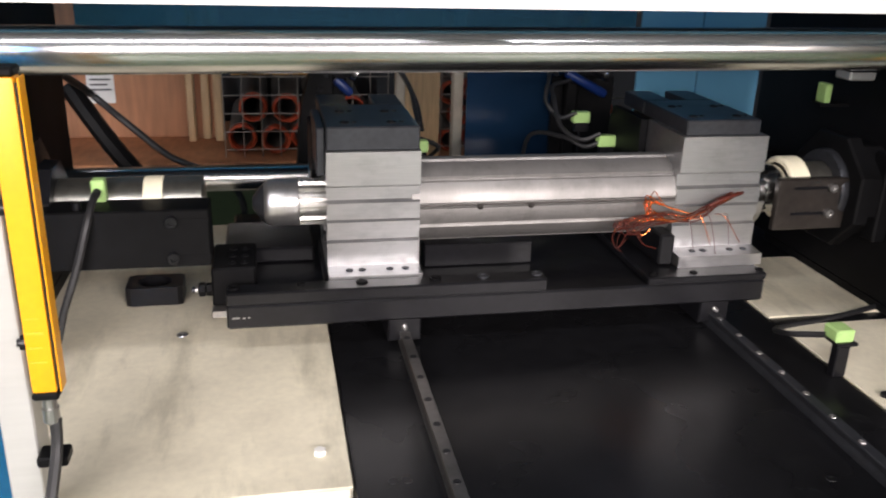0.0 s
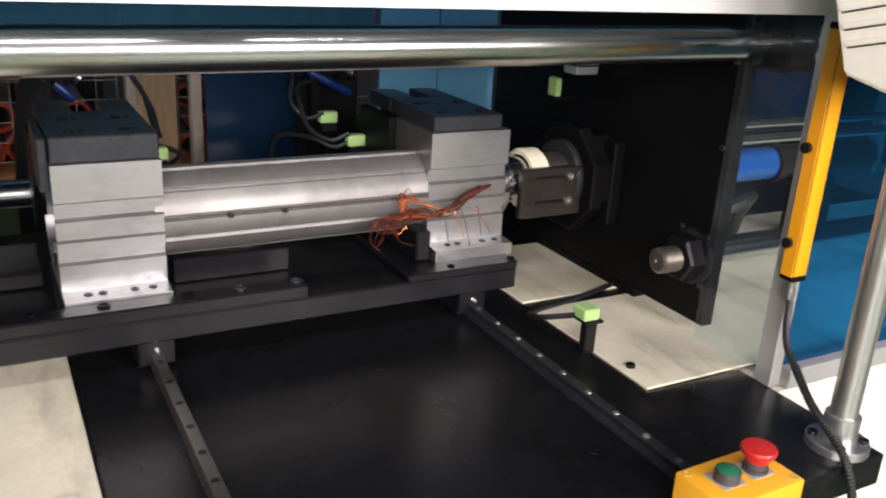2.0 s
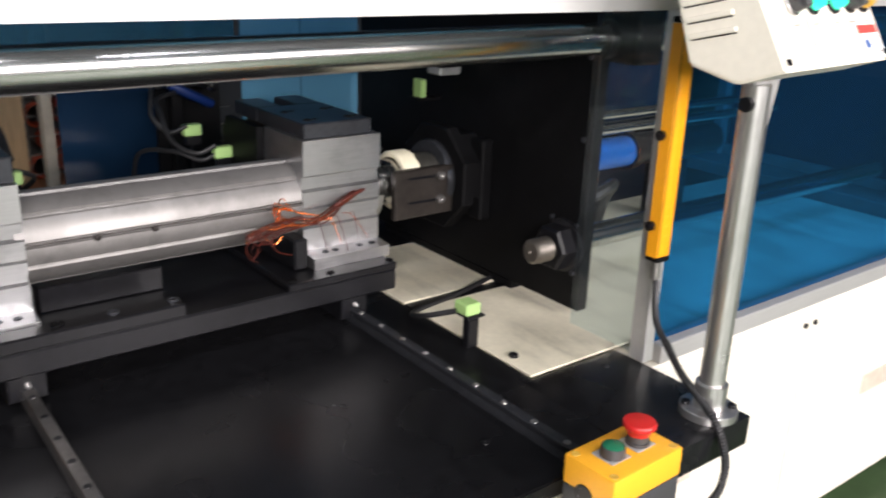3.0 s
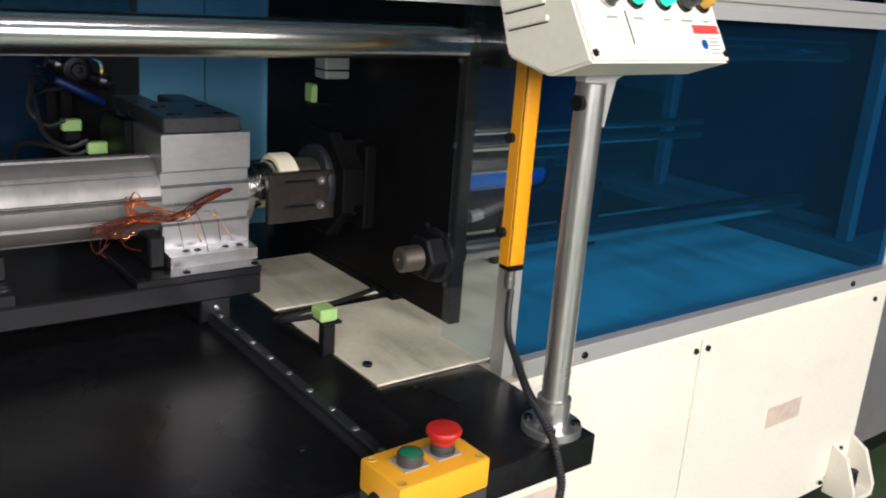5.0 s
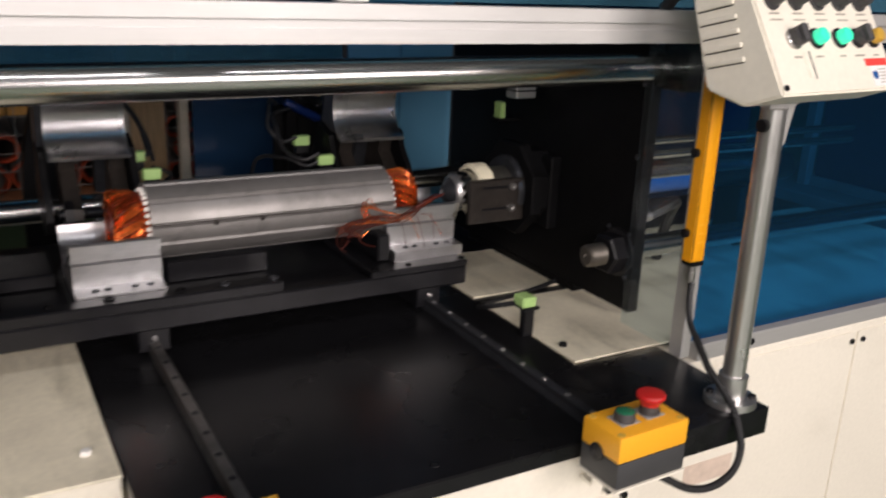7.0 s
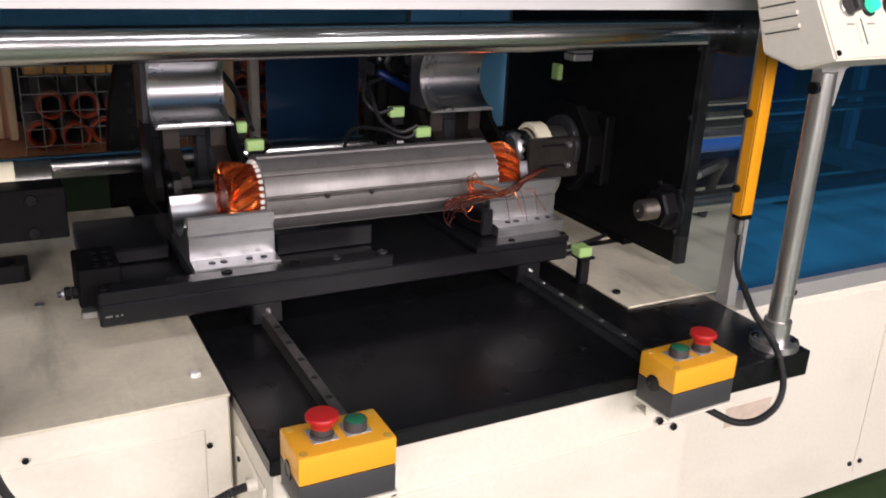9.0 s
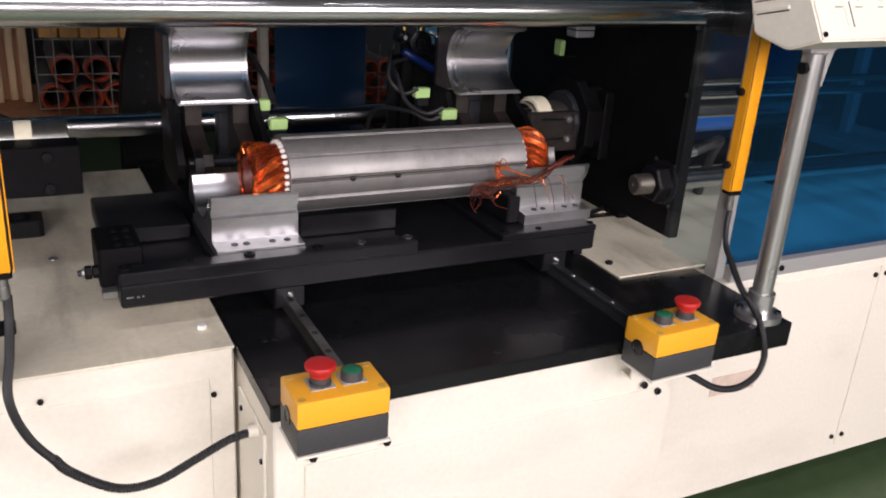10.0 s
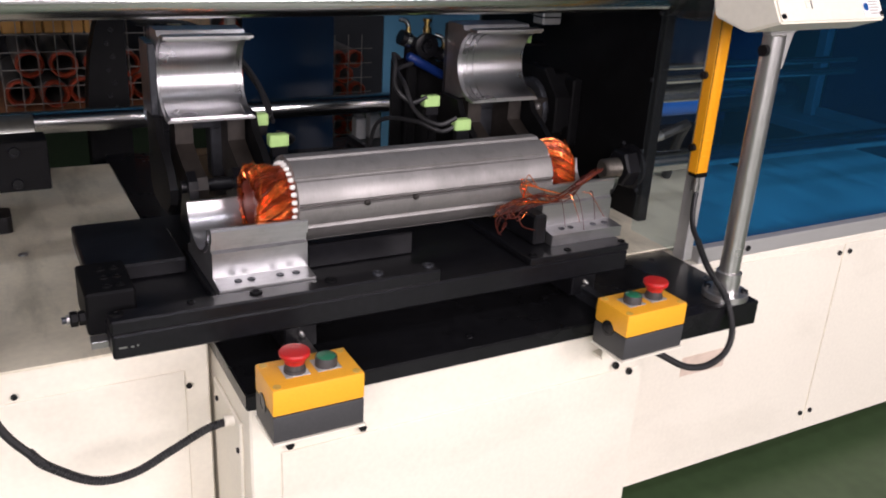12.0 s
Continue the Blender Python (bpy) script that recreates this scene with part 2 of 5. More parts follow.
def part(name, bm, mat, parent, label="", at=None):
    """One mesh in world coordinates as a part of a thing or of another part; at moves its origin there."""
    base = ORIGIN[parent.name]
    o = Vector(at) if at is not None else base
    ob = new(name, finish(name, bm, mat, o))
    ob.parent = parent
    ob.location = o - base
    ORIGIN[ob.name] = o
    return tagged(ob, label)


def solo(name, bm, mat, label, category="", group="", kind="", at=(0, 0, 0)):
    ob = new(name, finish(name, bm, mat, at))
    ob.location = at
    ORIGIN[ob.name] = Vector(at)
    return tagged(ob, label, category, group, kind)


def box(x0, x1, y0, y1, z0, z1, bev=0.0, bm=None, seg=1, turn=None):
    own = bm if bm is not None else bmesh.new()
    tmp = bmesh.new()
    bmesh.ops.create_cube(tmp, size=1)
    for v in tmp.verts:
        v.co = Vector((x0 + (v.co.x + .5) * (x1 - x0), y0 + (v.co.y + .5) * (y1 - y0), z0 + (v.co.z + .5) * (z1 - z0)))
    if bev:
        bmesh.ops.bevel(tmp, geom=tmp.edges[:], offset=bev, segments=seg, affect="EDGES", profile=0.6)
    if turn is not None:
        tmp.transform(turn)
    me = bpy.data.meshes.new("tmp")
    tmp.to_mesh(me)
    tmp.free()
    own.from_mesh(me)
    bpy.data.meshes.remove(me)
    return own


def frame_axes(d):
    d = Vector(d).normalized()
    a = Vector((0, 0, 1)) if abs(d.z) < 0.9 else Vector((1, 0, 0))
    u = d.cross(a).normalized()
    return d, u, d.cross(u).normalized()


def lathe(p, d, prof, n=32, bm=None, a0=0.0, a1=360.0, closed=True):
    """Turn a profile of (distance along d, radius) round the line through p."""
    own = bm if bm is not None else bmesh.new()
    d, u, w = frame_axes(d)
    p = Vector(p)
    full = abs(a1 - a0) >= 359.9
    cnt = n if full else n + 1
    rings = []
    for s, r in prof:
        rings.append([own.verts.new(p + d * s + (u * math.cos(radians(a0 + (a1 - a0) * i / n)) + w * math.sin(radians(a0 + (a1 - a0) * i / n))) * max(r, 1e-5)) for i in range(cnt)])
    for a, b in zip(rings, rings[1:]):
        for i in range(cnt if full else cnt - 1):
            j = (i + 1) % cnt
            own.faces.new((a[i], a[j], b[j], b[i]))
    if closed and full:
        own.faces.new(rings[0][::-1])
        own.faces.new(rings[-1])
    bmesh.ops.recalc_face_normals(own, faces=own.faces[:])
    return own


def rod(p, q, r, n=20, bev=0.0, bm=None):
    p, q = Vector(p), Vector(q)
    L = (q - p).length
    prof = [(0, r), (L, r)] if not bev else [(0, r - bev), (bev, r), (L - bev, r), (L, r - bev)]
    return lathe(p, q - p, prof, n, bm)


def smooth_path(pts, per=8):
    pts = [Vector(p) for p in pts]
    ext = [pts[0] * 2 - pts[1]] + pts + [pts[-1] * 2 - pts[-2]]
    out = []
    for i in range(1, len(ext) - 2):
        a, b, c, d = ext[i - 1:i + 3]
        for k in range(per):
            t = k / per
            out.append(0.5 * ((2 * b) + (c - a) * t + (2 * a - 5 * b + 4 * c - d) * t * t + (3 * b - a - 3 * c + d) * t ** 3))
    out.append(pts[-1])
    return out


def sweep(pts, r, n=8, bm=None, ribs=0, rib_depth=0.0):
    """A round cable along a smooth line; ribs makes it a corrugated conduit."""
    own = bm if bm is not None else bmesh.new()
    if ribs:
        length = sum((b - a).length for a, b in zip(pts, pts[1:]))
        step = length / (ribs * 4)
        acc, out = 0.0, [pts[0]]
        for a, b in zip(pts, pts[1:]):
            seg = (b - a).length
            s = step - acc
            while s < seg:
                out.append(a.lerp(b, s / seg))
                s += step
            acc = seg - (s - step)
        pts = out
    rings = []
    u = None
    for i, p in enumerate(pts):
        d = (pts[min(i + 1, len(pts) - 1)] - pts[max(i - 1, 0)]).normalized()
        if u is None:
            _, u, _ = frame_axes(d)
        u = (u - d * u.dot(d)).normalized()
        w = d.cross(u)
        rad = r - (rib_depth if ribs and i % 4 >= 2 else 0)
        rings.append([own.verts.new(p + (u * math.cos(6.28318 * k / n) + w * math.sin(6.28318 * k / n)) * rad) for k in range(n)])
    for a, b in zip(rings, rings[1:]):
        for k in range(n):
            own.faces.new((a[k], a[(k + 1) % n], b[(k + 1) % n], b[k]))
    own.faces.new(rings[0][::-1])
    own.faces.new(rings[-1])
    return own


def extrude_x(prof, x0, x1, bm=None, bev=0.0):
    """A (y, z) outline drawn out along x."""
    own = bm if bm is not None else bmesh.new()
    a = [own.verts.new((x0, y, z)) for y, z in prof]
    b = [own.verts.new((x1, y, z)) for y, z in prof]
    k = len(prof)
    fs = [own.faces.new(a), own.faces.new(b[::-1])]
    for i in range(k):
        fs.append(own.faces.new((a[i], b[i], b[(i + 1) % k], a[(i + 1) % k])))
    bmesh.ops.recalc_face_normals(own, faces=own.faces[:])
    if bev:
        bmesh.ops.bevel(own, geom=[e for f in fs[:2] for e in f.edges] , offset=bev, segments=1, affect="EDGES")
    return own


def hex_head(p, d, r, h, bm=None):
    return lathe(p, d, [(0, r), (h * 0.85, r), (h, r * 0.88)], 6, bm)


def socket_screw(p, d, r, h, bm=None):
    """Round head with a hollow."""
    return lathe(p, d, [(0, r), (h * 0.85, r), (h, r * 0.9), (h, r * 0.5), (h * 0.45, r * 0.48), (h * 0.45, 0.0)], 14, bm, closed=False)


# ---------------------------------------------------------------- hall
solo("floor", box(-9, 9, -5, 8, FLOOR - 0.1, FLOOR), GREEN_FLOOR, "green epoxy workshop floor", kind="structure")
solo("ceiling", box(-9, 9, -5, 8, 4.6, 4.7), CEILING, "plain pale hall ceiling", kind="structure")
solo("wall_north", box(-9, 9, 8.0, 8.2, FLOOR, 4.6), HALL, "plain pale hall wall", kind="structure")
solo("wall_south", box(-9, 9, -5.2, -5.0, FLOOR, 4.6), HALL, "plain pale hall wall behind the machine front", kind="structure")
solo("wall_west", box(-9.2, -9, -5, 8, FLOOR, 4.6), HALL, "plain pale hall wall", kind="structure")
solo("wall_east", box(9, 9.2, -5, 8, FLOOR, 4.6), HALL, "plain pale hall wall", kind="structure")

# ---------------------------------------------------------------- machine base
base = thing("machine_base", "cream painted sheet steel machine base with bolted covers", "machine base", (0, 0, 0.41))
part("left_cabinet", box(-2.4, -0.104, -0.186, 0.705, 0.41, 0.896, 0.003), CREAM, base)
part("centre_cabinet", box(-0.096, 0.572, -0.364, 0.80, 0.41, 0.8755, 0.003), CREAM, base)
part("right_cabinet", box(0.576, 1.86, -0.230, 0.80, 0.41, 0.889, 0.003), CREAM, base)
part("side_cover", box(-0.101, -0.096, -0.330, -0.195, 0.43, 0.835, 0.0015), CREAM, base, "cream bolted side cover plate")
part("front_cover", box(-0.055, 0.555, -0.3675, -0.364, 0.43, 0.800, 0.0012), CREAM, base, "cream front cover plate")
part("right_cover", box(0.60, 1.211, -0.2335, -0.230, 0.44, 0.875, 0.0012), CREAM, base, "cream right cover plate")
part("right_cover", box(1.217, 1.84, -0.2335, -0.230, 0.44, 0.875, 0.0012), CREAM, base, "cream right cover plate")
part("left_cover", box(-1.4, -0.14, -0.1895, -0.186, 0.43, 0.850, 0.0012), CREAM, base, "cream left cover plate")
part("table_sheet", box(-1.6, -0.104, -0.192, 0.710, 0.896, 0.900, 0.001), CREAM_TOP, base, "stained cream table sheet beside the black bed plate")
for sx, sz in ((-0.36, 0.86), (-0.135, 0.825)):
    part("cover_screw", socket_screw((sx, -0.1895, sz), (0, -1, 0), 0.0042, 0.003), BLACK_STEEL, base)
for sy, sz in ((-0.322, 0.789), (-0.215, 0.81), (-0.322, 0.60)):
    part("cover_screw", socket_screw((-0.101, sy, sz), (-1, 0, 0), 0.0040, 0.003), BLACK_STEEL, base)
for sx, sz in ((-0.045, 0.812), (0.505, 0.812), (0.535, 0.795), (0.06, 0.812)):
    part("cover_screw", hex_head((sx, -0.3675, sz), (0, -1, 0), 0.006, 0.006), BLACK_STEEL, base)
for sx, sz in ((1.20, 0.857), (1.232, 0.857), (1.198, 0.466), (1.230, 0.466), (1.80, 0.857), (1.80, 0.50), (1.74, 0.43)):
    part("cover_latch", socket_screw((sx, -0.2335, sz), (0, -1, 0), 0.0055, 0.004), BLACK_STEEL, base)
for lx0, lx1, lz0, lz1 in ((0.80, 0.915, 0.650, 0.692), (1.469, 1.584, 0.636, 0.680)):
    part("rating_label", box(lx0, lx1, -0.2347, -0.2335, lz0, lz1), TAN_LABEL, base, "faded tan rating label")
# foot lug at the right end
lug = extrude_x([(-0.30, 0.40), (-0.30, 0.43), (-0.27, 0.50), (-0.232, 0.52), (-0.232, 0.40)], 1.76, 1.772)
extrude_x([(-0.30, 0.40), (-0.30, 0.43), (-0.27, 0.50), (-0.232, 0.52), (-0.232, 0.40)], 1.84, 1.852, lug)
box(1.772, 1.84, -0.30, -0.232, 0.40, 0.414, 0, lug)
part("foot_lug", lug, CREAM, base, "cream welded foot lug with levelling bolt")
part("levelling_bolt", rod((1.806, -0.27, FLOOR), (1.806, -0.27, 0.46), 0.011), BLACK_STEEL, base)
for fx in (-1.9, -0.6, 0.1, 0.5, 1.2, 1.75):
    part("foot_pad", box(fx - 0.04, fx + 0.04, 0.0, 0.08, FLOOR, 0.41), BLACK_STEEL, base)
# loose screws and marks on the cream sheet
part("sheet_screw", hex_head((-0.136, -0.124, 0.900), (0, 0, 1), 0.0075, 0.006), INSUL, base, "small pale screw head")
part("sheet_screw", lathe((-0.316, 0.212, 0.900), (0, 0, 1), [(0, 0.0082), (0.0012, 0.0078), (0.0012, 0.0045), (0.0004, 0.004), (0.0004, 0)], 16, closed=False), STEEL, base, "steel washer screw")

bed = thing("bed_plate", "thick glossy black bed plate with two linear rails", "bed plate", (0.3, 0.1, 0.86))
slab = bmesh.new()
outl = [(-0.101, -0.368), (0.5715, -0.368), (0.5715, -0.168), (0.593, -0.168), (0.593, 0.78), (-0.101, 0.78)]
lo = [slab.verts.new((x, y, 0.876)) for x, y in outl]
up = [slab.verts.new((x, y, 0.900)) for x, y in outl]
slab.faces.new(lo[::-1])
slab.faces.new(up)
for i in range(6):
    slab.faces.new((lo[i], lo[(i + 1) % 6], up[(i + 1) % 6], up[i]))
bmesh.ops.bevel(slab, geom=slab.edges[:], offset=0.002, segments=2, affect="EDGES")
part("slab", slab, BLACK_PLATE, bed)
part("post_block", box(0.572, 0.766, -0.408, -0.169, 0.857, 0.8998, 0.002, seg=2), BLACK_PLATE, bed, "thick black mounting block of the panel post")
for hx, hy in ((0.245, -0.335), (0.43, -0.26), (-0.06, -0.19), (-0.045, -0.19), (0.71, -0.20)):
    part("bed_screw", lathe((hx, hy, 0.9003), (0, 0, 1), [(0, 0.006), (0.0008, 0.0055), (0.0008, 0.0035), (0.0003, 0.003), (0.0003, 0)], 16, closed=False), BLACK_STEEL, bed)
for rx in (0.002, 0.488):
    rail = extrude_x([(-0.0075, 0.900), (-0.0075, 0.907), (-0.0058, 0.910), (-0.0058, 0.914), (-0.0075, 0.917), (-0.0075, 0.921),
                      (-0.0068, 0.922), (0.0068, 0.922), (0.0075, 0.921), (0.0075, 0.917), (0.0058, 0.914), (0.0058, 0.910), (0.0075, 0.907), (0.0075, 0.900)], -0.355, 0.72)
    for v in rail.verts:
        v.co = Vector((v.co.y + rx, v.co.x, v.co.z))
    bmesh.ops.recalc_face_normals(rail, faces=rail.faces[:])
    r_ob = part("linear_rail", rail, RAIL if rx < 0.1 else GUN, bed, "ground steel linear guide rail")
    for k in range(18):
        sy = -0.346 + 0.0575 * k if rx < 0.1 else -0.341 + 0.057 * k
        part("rail_screw", lathe((rx, sy, 0.9221), (0, 0, 1), [(0, 0.0048), (0.0006, 0.0045), (0.0006, 0.0030), (0.0002, 0.0027), (0.0002, 0)], 12, closed=False), BLACK_STEEL if rx < 0.1 else STEEL, r_ob)

# cream deck boards beside the right side plate
deck = thing("deck_board", "cream painted deck sheet with oily marks", "deck board", (0.7, 0, 0.9))
part("front_sheet", box(0.595, 0.845, -0.165, 0.118, 0.899, 0.903, 0.0008), CREAM_TOP, deck)
part("rear_sheet", box(0.595, 0.845, 0.150, 0.400, 0.899, 0.903, 0.0008), CREAM_TOP, deck)
part("gap_strip", box(0.595, 0.845, 0.118, 0.150, 0.896, 0.8995), BLACK_STEEL, deck)
part("far_sheet", box(0.595, 1.86, 0.400, 0.75, 0.896, 0.8995), BLACK_STEEL, deck)
part("inner_sheet", box(0.845, 1.85, -0.20, 0.40, 0.897, 0.901), CREAM_TOP, deck)
part("deck_screw", socket_screw((0.614, -0.106, 0.903), (0, 0, 1), 0.007, 0.005), BLACK_STEEL, deck)

# ---------------------------------------------------------------- side plates, tie bars
plate = thing("side_plate", "thick black painted steel side plate of the press", "side plate", (0.80, 0.27, 0.9))
part("plate_body", box(0.790, 0.813, -0.062, 0.600, 0.917, 1.412, 0.002), BLACK_SIDE, plate)
part("bar_block", box(0.813, 0.870, -0.112, 0.050, 1.318, 1.420, 0.004), BLACK_SIDE, plate)
part("plate_foot", box(0.790, 0.813, 0.10, 0.50, 0.9035, 0.9165), BLACK_SIDE, plate)
for sy, sz in ((-0.045, 1.325), (-0.045, 0.98), (-0.045, 1.06), (0.01, 1.062), (-0.045, 1.20)):
    part("plate_screw", socket_screw((0.790, sy, sz), (-1, 0, 0), 0.0045, 0.003), GUN, plate)
stud = part("tie_stud", lathe((0.790, -0.020, 1.022), (-1, 0, 0), [(0, 0.021), (0.036, 0.021)] + [(0.036 + 0.002 * k, 0.0205 if k % 2 else 0.0185) for k in range(18)] + [(0.0735, 0.016), (0.074, 0.004), (0.070, 0.0)], 24, closed=False), STUD, plate, "threaded stud end of a tie bar")
part("hex_nut", lathe((0.788, -0.020, 1.022), (-1, 0, 0), [(0, 0.036), (0.002, 0.038), (0.030, 0.038), (0.034, 0.034)], 6), BLACK_STEEL, plate)
part("washer", lathe((0.790, -0.020, 1.022), (-1, 0, 0), [(0, 0.044), (0.006, 0.044), (0.0065, 0.043)], 32), BLACK_STEEL, plate)

plate2 = thing("side_plate", "black painted steel side plate carrying a chuck and bar", "side plate", (-0.52, 0.27, 0.9))
part("plate_body", box(-0.545, -0.522, 0.02, 0.600, 0.921, 1.412, 0.002), BLACK_SIDE, plate2)
part("plate_foot", box(-0.545, -0.522, 0.05, 0.60, 0.9005, 0.9205), BLACK_SIDE, plate2)

for y, z, x0, x1, r, rise, collar_x, lab in ((-0.047, 1.345, -1.9, 0.813, 0.0245, 0.007, 0.802, "polished hard chrome tie bar spanning the press"),
                                       (0.520, 1.050, -1.9, 1.7, 0.0225, 0.0, 0.778, "polished chrome rear tie bar"),
                                       (-0.012, 1.022, 0.813, 1.80, 0.021, 0.0, 0.822, "chrome tie bar behind blue window"),
                                       (-0.047, 1.353, 0.87, 1.80, 0.0245, 0.0, 0.880, "chrome tie bar behind blue window")):
    tb = thing("tie_bar", lab, "tie bar", (x0, y, z), "tie bars")
    part("shaft", rod((x0, y, z - rise), (x1, y, z + rise), r, 48), CHROME, tb)
    part("lock_collar", lathe((collar_x - 0.008, y, z + rise), (1, 0, 0), [(0, r), (0, r + 0.007), (0.001, r + 0.008), (0.018, r + 0.008), (0.019, r + 0.007), (0.019, r)], 32, closed=False), BLACK_SIDE, tb, "black lock collar")

# ---------------------------------------------------------------- chucks
def chuck(name, label, x_face, ring_r, ring_x0, ring_x1, tube_end):
    """A sleeve on the common axis with a nylon collar at its mouth."""
    c = thing(name, label, "chuck", (x_face, AX_Y, AX_Z), "chucks")
    lo, hi = sorted((ring_x0, tube_end))
    part("sleeve", lathe((lo, AX_Y, AX_Z), (1, 0, 0), [(0, 0.038), (0, 0.042), (hi - lo, 0.042), (hi - lo, 0.038)], 40, closed=False), WORN_SLEEVE, c, "chrome chuck sleeve")
    a, b = sorted((ring_x0, ring_x1))
    part("collar", lathe((a, AX_Y, AX_Z), (1, 0, 0), [(0, 0.038), (0, ring_r - 0.003), (0.003, ring_r), (b - a - 0.003, ring_r), (b - a, ring_r - 0.003), (b - a, 0.038), (0, 0.038)], 40, closed=False), NYLON, c, "ivory nylon collar")
    return c


rc = chuck("chuck", "black and chrome chuck on the side plate with ivory collar", 0.6, 0.0520, 0.628, 0.662, 0.79)
crown = bmesh.new()
cr = [[crown.verts.new((x + (0.006 if (i // 2) % 2 and q == 0 else 0.0), AX_Y + r * math.cos(2 * math.pi * i / 56), AX_Z + r * math.sin(2 * math.pi * i / 56))) for i in range(56)]
      for q, (x, r) in enumerate(((0.594, 0.0385), (0.632, 0.0385), (0.632, 0.036), (0.602, 0.036)))]
for a, b in ((0, 1), (1, 2), (2, 3), (3, 0)):
    for i in range(56):
        crown.faces.new((cr[a][i], cr[a][(i + 1) % 56], cr[b][(i + 1) % 56], cr[b][i]))
bmesh.ops.recalc_face_normals(crown, faces=crown.faces[:])
part("crown_sleeve", crown, CHROME, rc, "chrome sleeve with toothed rim")
part("guard_block", box(0.598, 0.764, 0.186, 0.200, 1.036, 1.120, 0.002), BROWN_STEEL, rc, "dark burnished guard block with slots")
for sz in (1.105, 1.063):
    part("slot", box(0.625, 0.70, 0.1855, 0.1875, sz - 0.0025, sz + 0.0025), BLACK_STEEL, rc)
    part("screw", socket_screw((0.690, 0.186, sz), (0, -1, 0), 0.0075, 0.007), STEEL, rc)
    part("screw", rod((0.7640, 0.196, sz + 0.002), (0.788, 0.196, sz + 0.002), 0.006), STEEL, rc)
part("bearing_ring", lathe((0.706, AX_Y, AX_Z), (1, 0, 0), [(0, 0.043), (0, 0.062), (0.006, 0.064), (0.012, 0.064)], 40, closed=False), GUN, rc)
flange = bmesh.new()
lathe((0.718, AX_Y, AX_Z), (1, 0, 0), [(0, 0.043), (0, 0.094), (0.003, 0.097), (0.022, 0.097), (0.022, 0.08), (0.071, 0.08)], 8, flange, 22.5, 382.5, closed=False)
part("flange", flange, BLACK_SIDE, rc)
part("clamp_ear", box(0.766, 0.789, 0.165, 0.200, 1.015, 1.160, 0.003), BLACK_SIDE, rc)
part("sensor_bracket", box(0.735, 0.79, 0.318, 0.345, 1.206, 1.2118), BLACK_SIDE, rc)
s_ob = part("sensor", box(0.742, 0.754, 0.318, 0.345, 1.212, 1.245, 0.002), SENSOR, rc, "pale green inductive sensor")
part("cylinder_block", box(0.728, 0.775, 0.245, 0.285, 1.262, 1.312, 0.003), PROFILE, rc, "small aluminium guide block")
part("cylinder_block_rib", box(0.727, 0.776, 0.243, 0.287, 1.276, 1.279), BLACK_STEEL, rc)

lc = chuck("chuck", "chrome chuck with ivory collar and black guard block", -0.3, 0.0432, -0.325, -0.355, -0.522)
part("nose_sleeve", lathe((-0.325, AX_Y, AX_Z), (1, 0, 0), [(0, 0.042), (0.05, 0.042), (0.052, 0.040), (0.052, 0.038), (0.0, 0.038)], 40, closed=False), WORN_SLEEVE, lc)
part("guard_block", box(-0.482, -0.262, 0.150, 0.206, 1.031, 1.112, 0.002), BLACK_SIDE, lc, "black guard block with slots and screws")
part("guard_top", box(-0.385, -0.264, 0.206, 0.225, 1.085, 1.104, 0.002), BLACK_STEEL, lc)
for sz in (1.096, 1.045):
    part("slot", box(-0.300, -0.263, 0.1495, 0.1512, sz - 0.0035, sz + 0.0035), BLACK_SIDE, lc)
    part("screw", socket_screw((-0.311, 0.150, sz), (0, -1, 0), 0.0085, 0.007), BLACK_STEEL, lc)
part("screw", rod((-0.430, 0.165, 1.110), (-0.430, 0.165, 1.122), 0.006), BLACK_STEEL, lc)
part("bearing_housing", lathe((-0.522, AX_Y, AX_Z), (1, 0, 0), [(0, 0.10), (0.03, 0.10), (0.035, 0.07), (0.055, 0.068)], 8, a0=22.5, a1=382.5), BLACK_STEEL, lc)
part("clamp_ear", box(-0.525, -0.488, 0.185, 0.225, 1.03, 1.16, 0.003), BLACK_STEEL, lc)
conn = part("sensor", box(-0.416, -0.398, 0.195, 0.214, 1.108, 1.142, 0.002), SENSOR, lc, "pale green plug connector")
part("cable", sweep(smooth_path([(-0.407, 0.19, 1.128), (-0.410, 0.165, 1.120), (-0.416, 0.142, 1.095), (-0.432, 0.132, 1.040), (-0.452, 0.125, 0.985), (-0.47, 0.13, 0.93), (-0.50, 0.16, 0.905)]), 0.0055), RUBBER, lc)

# block with a round hole lying on the sheet
hb = bmesh.new()
ring_o, ring_i, ring_ob, ring_ib = [], [], [], []
for i in range(32):
    a = 2 * math.pi * (i + 0.5) / 32
    c, s = math.cos(a), math.sin(a)
    k = 1 / max(abs(c), abs(s))
    for lst, rx, ry, z in ((ring_o, 0.043 * k, 0.029 * k, 0.930), (ring_i, 0.026, 0.023, 0.930), (ring_ob, 0.043 * k, 0.029 * k, 0.900), (ring_ib, 0.026, 0.023, 0.905)):
        lst.append(hb.verts.new((-0.366 + c * rx, 0.352 + s * ry, z)))
for i in range(32):
    j = (i + 1) % 32
    for a, b in ((ring_ob, ring_o), (ring_o, ring_i), (ring_i, ring_ib)):
        hb.faces.new((a[i], a[j], b[j], b[i]))
hb.faces.new(ring_ib)
solo("drilled_block", hb, BLACK_STEEL, "small black steel block with round hole on the sheet", "steel block", at=(-0.366, 0.352, 0.9))

